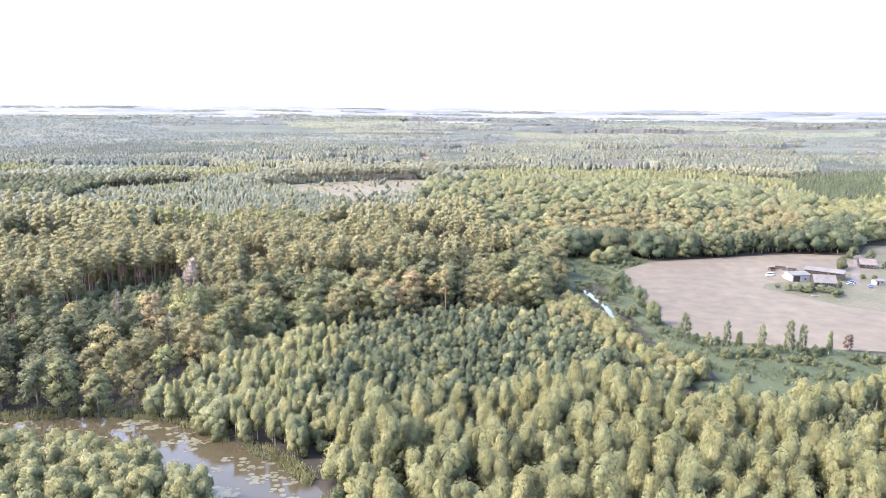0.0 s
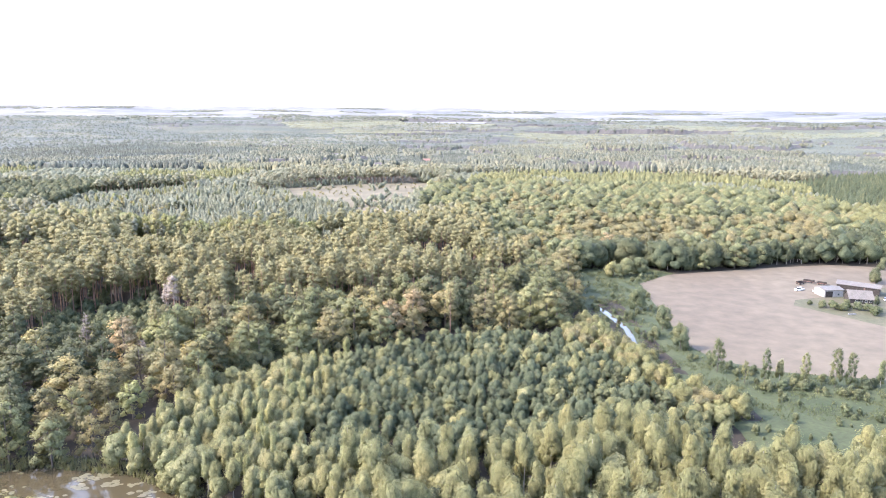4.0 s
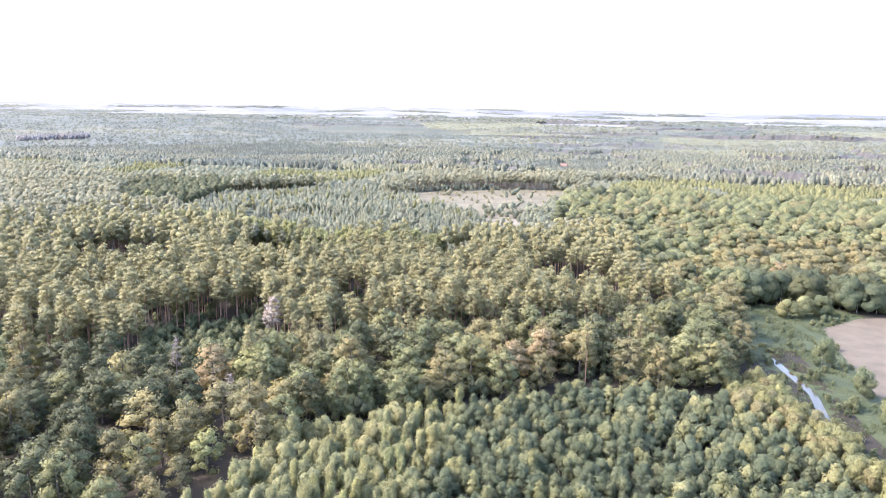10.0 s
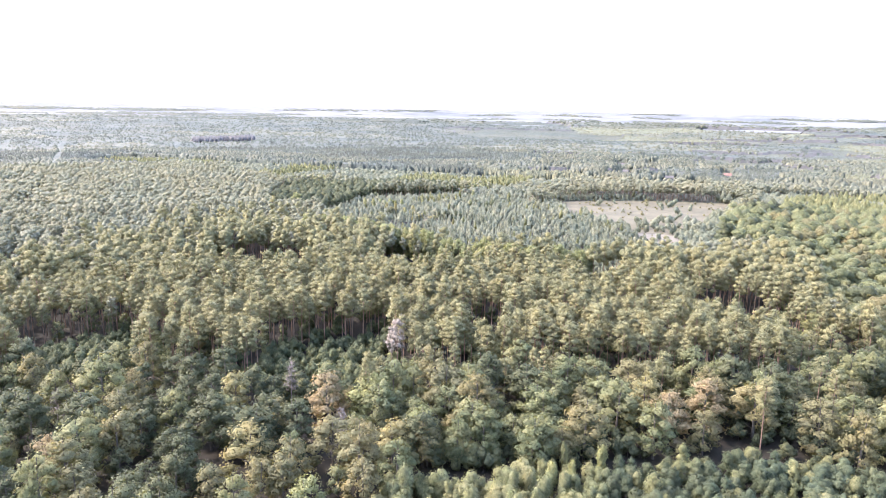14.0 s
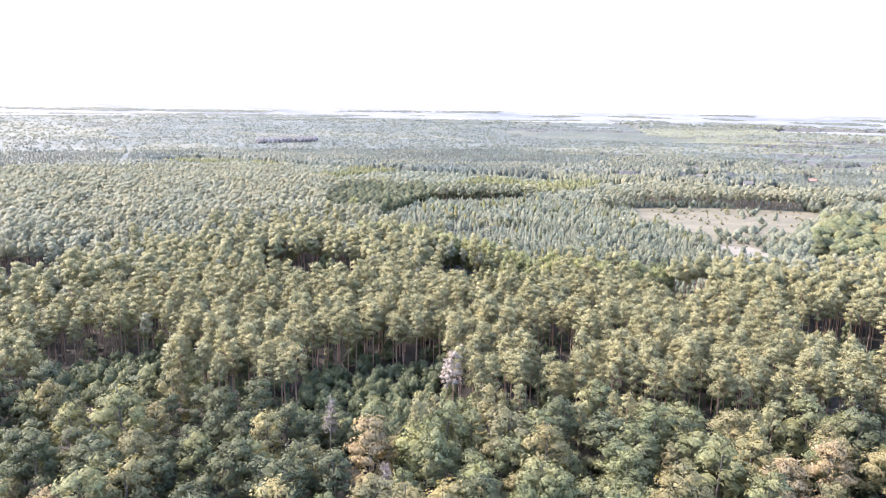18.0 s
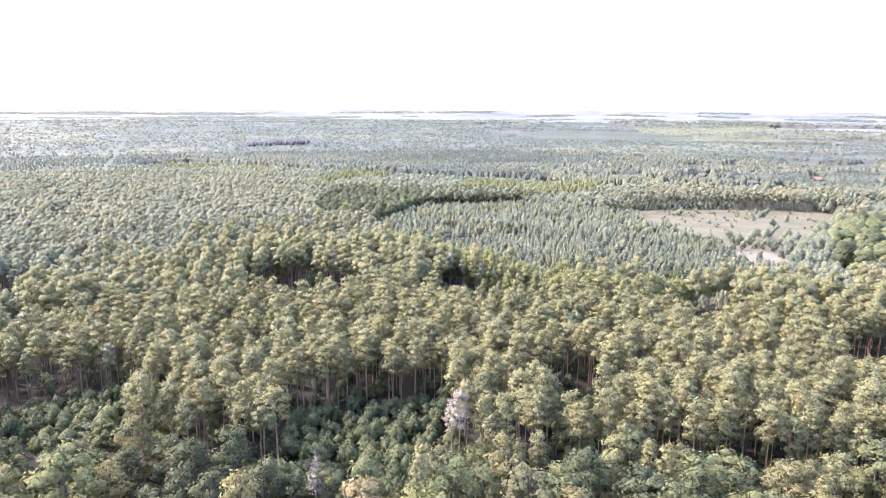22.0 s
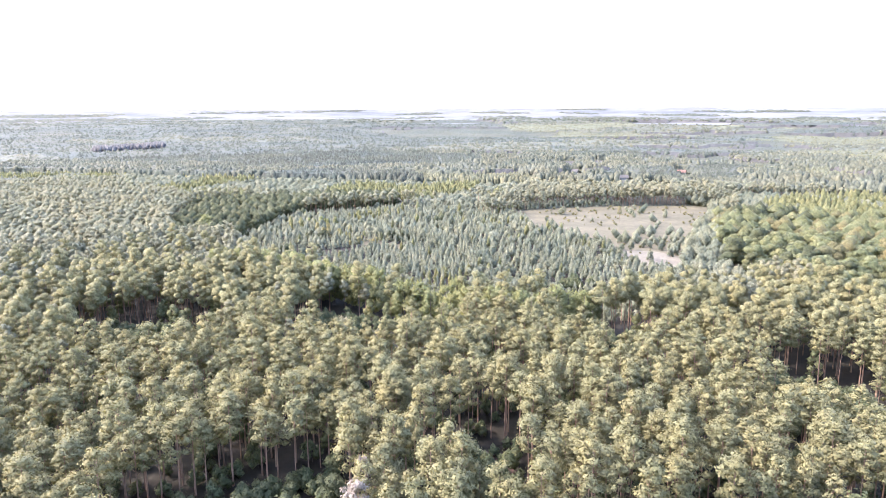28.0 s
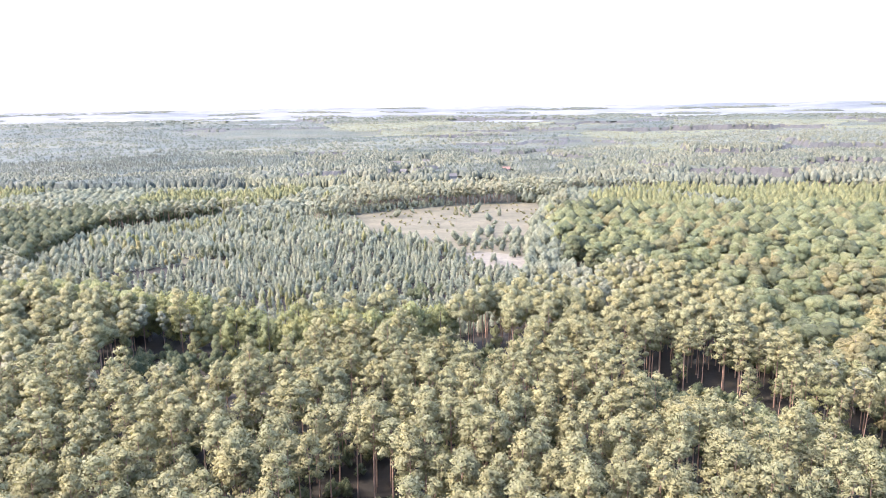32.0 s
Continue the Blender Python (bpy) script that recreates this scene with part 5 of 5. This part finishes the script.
def arc_sheet(name, r0, r1, a0, a1, rise, mat, label, level=None):
    rr, aa = np.linspace(r0, r1, 40), np.radians(np.linspace(a0, a1, 90))
    x, y = CENTRE[0] + rr[:, None] * np.sin(aa), CENTRE[1] + rr[:, None] * np.cos(aa)
    z = height(x, y) + rise if level is None else np.full(x.shape, level)
    k = (np.arange(39)[:, None] * 90 + np.arange(89)).ravel()
    f = np.concatenate([np.stack([k, k + 90, k + 91], 1), np.stack([k, k + 91, k + 1], 1)])
    return tagged(new(name, mesh_of(name, np.stack([x, y, z], -1).reshape(-1, 3), f, [mat])), label, "distance", kind="structure")


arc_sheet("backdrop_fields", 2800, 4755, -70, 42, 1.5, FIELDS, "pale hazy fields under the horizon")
arc_sheet("water_lake", 2930, 3330, -31.5, -18, 0, WATER, "long bright lake under the horizon", level=33.5)
TRIANGLES = finish(LABELS)

# ---- farm and village ----
ROOF_PALE = plain("weathered_sheet_roof", (0.058, 0.055, 0.051), (0.090, 0.084, 0.078), 3.0, rough=0.6, fine=0.5)
ROOF_DARK = plain("brown_board_roof", (0.06, 0.05, 0.048), (0.09, 0.08, 0.076), 2.5, rough=0.8, fine=0.4)
ROOF_RED = plain("red_tile_roof", (0.115, 0.068, 0.056), (0.15, 0.09, 0.074), 2.0, rough=0.8, fine=0.4)
# near-black boards; on the barns they also stand in for shaded open interior
BOARDS = plain("dark_boards", (0.014, 0.012, 0.011), (0.03, 0.026, 0.024), 1.0, fine=0.2)
BRICK = plain("red_brick", (0.07, 0.035, 0.028), (0.11, 0.06, 0.05), 1.0, fine=0.2)
WHITE = plain("white_paint", (0.15, 0.15, 0.146), (0.2, 0.2, 0.195), 2.0, rough=0.6, fine=0.3)
GLASS, _, gp = material("window_glass")
gp.inputs["Base Color"].default_value, gp.inputs["Roughness"].default_value = (0.03, 0.035, 0.04, 1), 0.08
RUBBER = plain("tyre_rubber", (0.015, 0.015, 0.015), (0.03, 0.03, 0.03), 0.5)
SAND = plain("sandy_track", (0.06, 0.052, 0.045), (0.085, 0.075, 0.065), 6.0, fine=0.8, bump=0.05)


def part(name, bm, mat, parent, label=""):
    me = bpy.data.meshes.new(name)
    bm.to_mesh(me)
    bm.free()
    me.materials.append(mat)
    o = new(name, me)
    o.parent = parent
    return tagged(o, label)


def box(x0, x1, y0, y1, z0, z1, bevel=0.0):
    bm = bmesh.new()
    bmesh.ops.create_cube(bm, size=1.0)
    for v in bm.verts:
        v.co = ((x0, x1)[v.co.x > 0], (y0, y1)[v.co.y > 0], (z0, z1)[v.co.z > 0])
    if bevel:
        bmesh.ops.bevel(bm, geom=bm.edges[:], offset=bevel, segments=2, affect="EDGES")
    return bm


def gable(length, width, eave, ridge, thick=0.25, over=0.5):
    """A pitched roof with overhang and thickness, the ridge along x."""
    bm = bmesh.new()
    l, w = length / 2 + over, width / 2 + over
    low = eave - (ridge - eave) * over / (width / 2)
    pts = [(-w, low), (0, ridge), (w, low), (w, low + thick), (0, ridge + thick), (-w, low + thick)]
    rows = [[bm.verts.new((x, y, z)) for y, z in pts] for x in (-l, l)]
    for k in range(6):
        bm.faces.new((rows[0][k], rows[0][(k + 1) % 6], rows[1][(k + 1) % 6], rows[1][k]))
    for q in ((0, 1, 4, 5), (1, 2, 3, 4)):
        bm.faces.new([rows[0][k] for k in q])
        bm.faces.new([rows[1][k] for k in reversed(q)])
    bmesh.ops.recalc_face_normals(bm, faces=bm.faces)
    return bm


def shell(length, width, eave, ridge):
    """Walls with their two gables."""
    bm = bmesh.new()
    l, w = length / 2, width / 2
    pts = [(-w, -0.3), (-w, eave), (0, ridge), (w, eave), (w, -0.3)]
    rows = [[bm.verts.new((x, y, z)) for y, z in pts] for x in (-l, l)]
    for k in range(5):
        bm.faces.new((rows[0][k], rows[0][(k + 1) % 5], rows[1][(k + 1) % 5], rows[1][k]))
    bm.faces.new(rows[0])
    bm.faces.new(rows[1])
    bmesh.ops.recalc_face_normals(bm, faces=bm.faces)
    return bm


def building(name, x, y, turn, length, width, eave, ridge, walls, roof, label, windows=3, doors=1, chimney=False, gate=False):
    ob = tagged(new(name), label, "building", "buildings")
    ob.matrix_basis = pose(x, y, float(height(x, y)), 0, 0, turn)
    wall = part("wall", shell(length, width, eave, ridge), walls, ob)
    top = part("roof", gable(length, width, eave, ridge), roof, ob)
    slots = windows + doors
    for k in range(slots):
        cx = -length / 2 + length * (k + 0.5) / slots
        if k < doors:
            # gate panels are near black in place of an open, unlit interior
            hgt, wid = (eave * 0.85, length / slots * 0.75) if gate else (2.05, 1.0)
            part("door", box(cx - wid / 2, cx + wid / 2, -width / 2 - 0.06, -width / 2 + 0.05, 0, hgt), BOARDS, ob)
        else:
            win = part("window", box(cx - 0.65, cx + 0.65, -width / 2 - 0.08, -width / 2 + 0.04, 0.95, 2.2), WHITE, ob)
            part("pane", box(cx - 0.52, cx + 0.52, -width / 2 - 0.11, -width / 2, 1.08, 2.07), GLASS, win)
    if chimney:
        part("chimney", box(length * 0.2, length * 0.2 + 0.6, 0.4, 1.0, eave, ridge + 1.1), BRICK, top)
    return ob


building("barn", 241, 416, -36, 21, 10, 4.4, 5.6, BOARDS, ROOF_PALE, "long dark timber barn with a weathered grey roof", 0, 4, gate=True)
building("shed", 220, 409, 6, 11, 9, 4.0, 4.9, WHITE, ROOF_PALE, "pale metal shed at the end of the barn", 1, 1, gate=True)
building("farmhouse", 229, 396, -14, 11.5, 9.5, 2.8, 6.2, BOARDS, ROOF_PALE, "dark farmhouse under a weathered sheet roof", 4, 1, chimney=True)
building("cottage", 284, 444, -20, 9, 8, 2.8, 5.6, BOARDS, ROOF_DARK, "dark timber cottage by the sandy track", 3, 1, chimney=True)
building("shed", 263, 399, 10, 5, 4, 2.6, 3.2, WHITE, ROOF_PALE, "small white shed in the farmyard", 1, 1)
building("barn", 322, 528, -30, 26, 10, 4.0, 6.0, BOARDS, ROOF_DARK, "dark barn far behind the farmyard", 0, 3, gate=True)
for k, (x, y) in enumerate(HOUSES):
    white = k != 0
    building("village_house", x, y, (-10, 15, -25, 20, 5, -15, 12, 0, -8)[k], (12, 14, 10, 12, 22, 10, 12, 11, 13)[k], 9, 3.4, 6.6, WHITE, ROOF_PALE if white else ROOF_RED,
             "white village house among far trees" if white else "white village house with a red roof", 3, 1, chimney=True)


def car(name, x, y, turn, paint, label, length=4.3, tall=1.45):
    ob = tagged(new(name), label, "car", "parked cars")
    ob.matrix_basis = pose(x, y, float(height(x, y)) + 0.06, 0, 0, turn)
    l = length / 2
    part("body", box(-l, l, -0.85, 0.85, 0.3, tall * 0.62, 0.18), paint, ob)
    cab = part("cabin", box(-l * 0.6, l * 0.45, -0.75, 0.75, tall * 0.6, tall, 0.2), GLASS, ob)
    part("car_roof", box(-l * 0.45, l * 0.3, -0.68, 0.68, tall - 0.04, tall + 0.03, 0.02), paint, cab)
    for sx in (-0.6, 0.6):
        for sy in (-0.86, 0.86):
            bm = bmesh.new()
            bmesh.ops.create_cone(bm, cap_ends=True, segments=14, radius1=0.32, radius2=0.32, depth=0.2, matrix=Matrix.Translation((sx * l, sy, 0.32)) @ Matrix.Rotation(radians(90), 4, "X"))
            part("wheel", bm, RUBBER, ob)


PAINTS = [plain(n, a, b, 1.0, rough=0.3, spec=0.5) for n, a, b in (("white_car_paint", (0.42, 0.42, 0.42), (0.46, 0.46, 0.46)), ("silver_car_paint", (0.22, 0.23, 0.24), (0.25, 0.26, 0.27)), ("blue_car_paint", (0.02, 0.04, 0.14), (0.03, 0.055, 0.17)), ("rust_red_paint", (0.12, 0.05, 0.035), (0.16, 0.07, 0.05)))]
car("van", 208, 418, 12, PAINTS[0], "white van parked at the field's edge", 5.0, 2.1)
car("car", 211, 421, -70, PAINTS[1], "grey car parked beside a van")
car("car", 217, 416, 5, PAINTS[0], "white car beside the pale shed")
car("car", 246, 397, -10, PAINTS[1], "silver car parked in the farmyard")
car("car", 249, 401, -12, PAINTS[2], "dark blue car parked in the farmyard")
car("car", 254, 391, 70, PAINTS[2], "blue car on the worn grass", 4.3, 1.6)
car("car", 266, 383, 20, PAINTS[1], "grey car under the yard trees")


def trailer(x, y, turn, length):
    ob = tagged(new("farm_trailer"), "rust-red farm trailer standing on the field", "trailer", "farm machinery")
    ob.matrix_basis = pose(x, y, float(height(x, y)) + 0.12, 0, 0, turn)
    l = length / 2
    part("bed", box(-l, l, -1.1, 1.1, 0.8, 1.0, 0.03), PAINTS[3], ob)
    for a, b in (((-l, l), (-1.1, -1.0)), ((-l, l), (1.0, 1.1)), ((-l, -l + 0.1), (-1.0, 1.0)), ((l - 0.1, l), (-1.0, 1.0))):
        part("side_board", box(*a, *b, 1.0, 1.75), BOARDS, ob)
    part("drawbar", box(l, l + 1.8, -0.08, 0.08, 0.7, 0.85), BOARDS, ob)
    for sx in (-0.6, 0.5):
        for sy in (-1.15, 1.15):
            bm = bmesh.new()
            bmesh.ops.create_cone(bm, cap_ends=True, segments=14, radius1=0.45, radius2=0.45, depth=0.25, matrix=Matrix.Translation((sx * l, sy, 0.45)) @ Matrix.Rotation(radians(90), 4, "X"))
            part("wheel", bm, RUBBER, ob)


trailer(224, 437, -35, 6.0)
trailer(229, 432, -35, 5.0)
trailer(217, 415.5 + 18, 20, 4.5)
boat = tagged(new("boat"), "upturned white boat on the yard grass", "boat")
boat.matrix_basis = pose(211, 371, 0.1, 0, 0, 8)
bm = box(-2.3, 2.3, -0.8, 0.8, 0, 0.75, 0.25)
for v in bm.verts:
    v.co.y *= 1 - 0.55 * max(0, abs(v.co.x) - 1.0) / 1.3
part("hull", bm, WHITE, boat)
part("keel", box(-1.9, 1.9, -0.06, 0.06, 0.72, 0.86), BOARDS, boat)

TRACK = [(248, 398), (258, 412), (272, 436), (283, 452), (300, 480), (312, 505), (330, 535)]
pts = [Vector(p) for p in TRACK]
v, f = [], []
for k, p in enumerate(pts):
    d = (pts[min(k + 1, len(pts) - 1)] - pts[max(k - 1, 0)]).normalized()
    for s in (2.4, -2.4):
        q = (p.x - d.y * s, p.y + d.x * s)
        v.append((*q, float(height(*q)) + 0.16))
    if k:
        f += [(2 * k - 2, 2 * k - 1, 2 * k + 1), (2 * k - 2, 2 * k + 1, 2 * k)]
tagged(new("road", mesh_of("road", np.array(v), np.array(f), [SAND])), "sandy farm track between yard and wood", "road", kind="structure")
sheet("forest_path", OPENINGS[2], plain("reddish_earth", (0.055, 0.036, 0.03), (0.085, 0.055, 0.047), 4.0, fine=0.6), 0.12, "bare reddish earth of a path in the pines", 6.0)

for x, y, h, wide in ((203, 384, 4.5, 1.5), (207, 380, 5, 1.4), (211, 379, 4.5, 1.6), (215, 383, 5.5, 1.2), (219, 380, 5, 1.4), (223, 378, 4.5, 1.6), (222, 370, 5.5, 1.4), (199, 389, 3, 1.4), (209, 386, 4, 1.5), (226, 374, 4, 1.6), (234, 388, 6, 0.6), (262, 412, 3.5, 1.6), (268, 410, 3.5, 1.4),
                      (274, 398, 8, 0.9), (279, 392, 9, 1.0), (286, 386, 8, 1.1), (276, 380, 7, 1.0), (262, 434, 9, 1.0), (265, 440, 10, 0.9), (290, 470, 10, 1.0), (296, 460, 9, 0.9), (292, 438, 6, 0.8), (300, 446, 7, 0.9)):
    specimen("yard_bush" if h < 6 else "yard_tree", "willow", SHRUB if h < 6 else ALDER, x, y, h, "dark green bush beside the farm buildings" if h < 6 else "dark green tree behind the farmyard", wide, v=int(x) % VARIANTS)
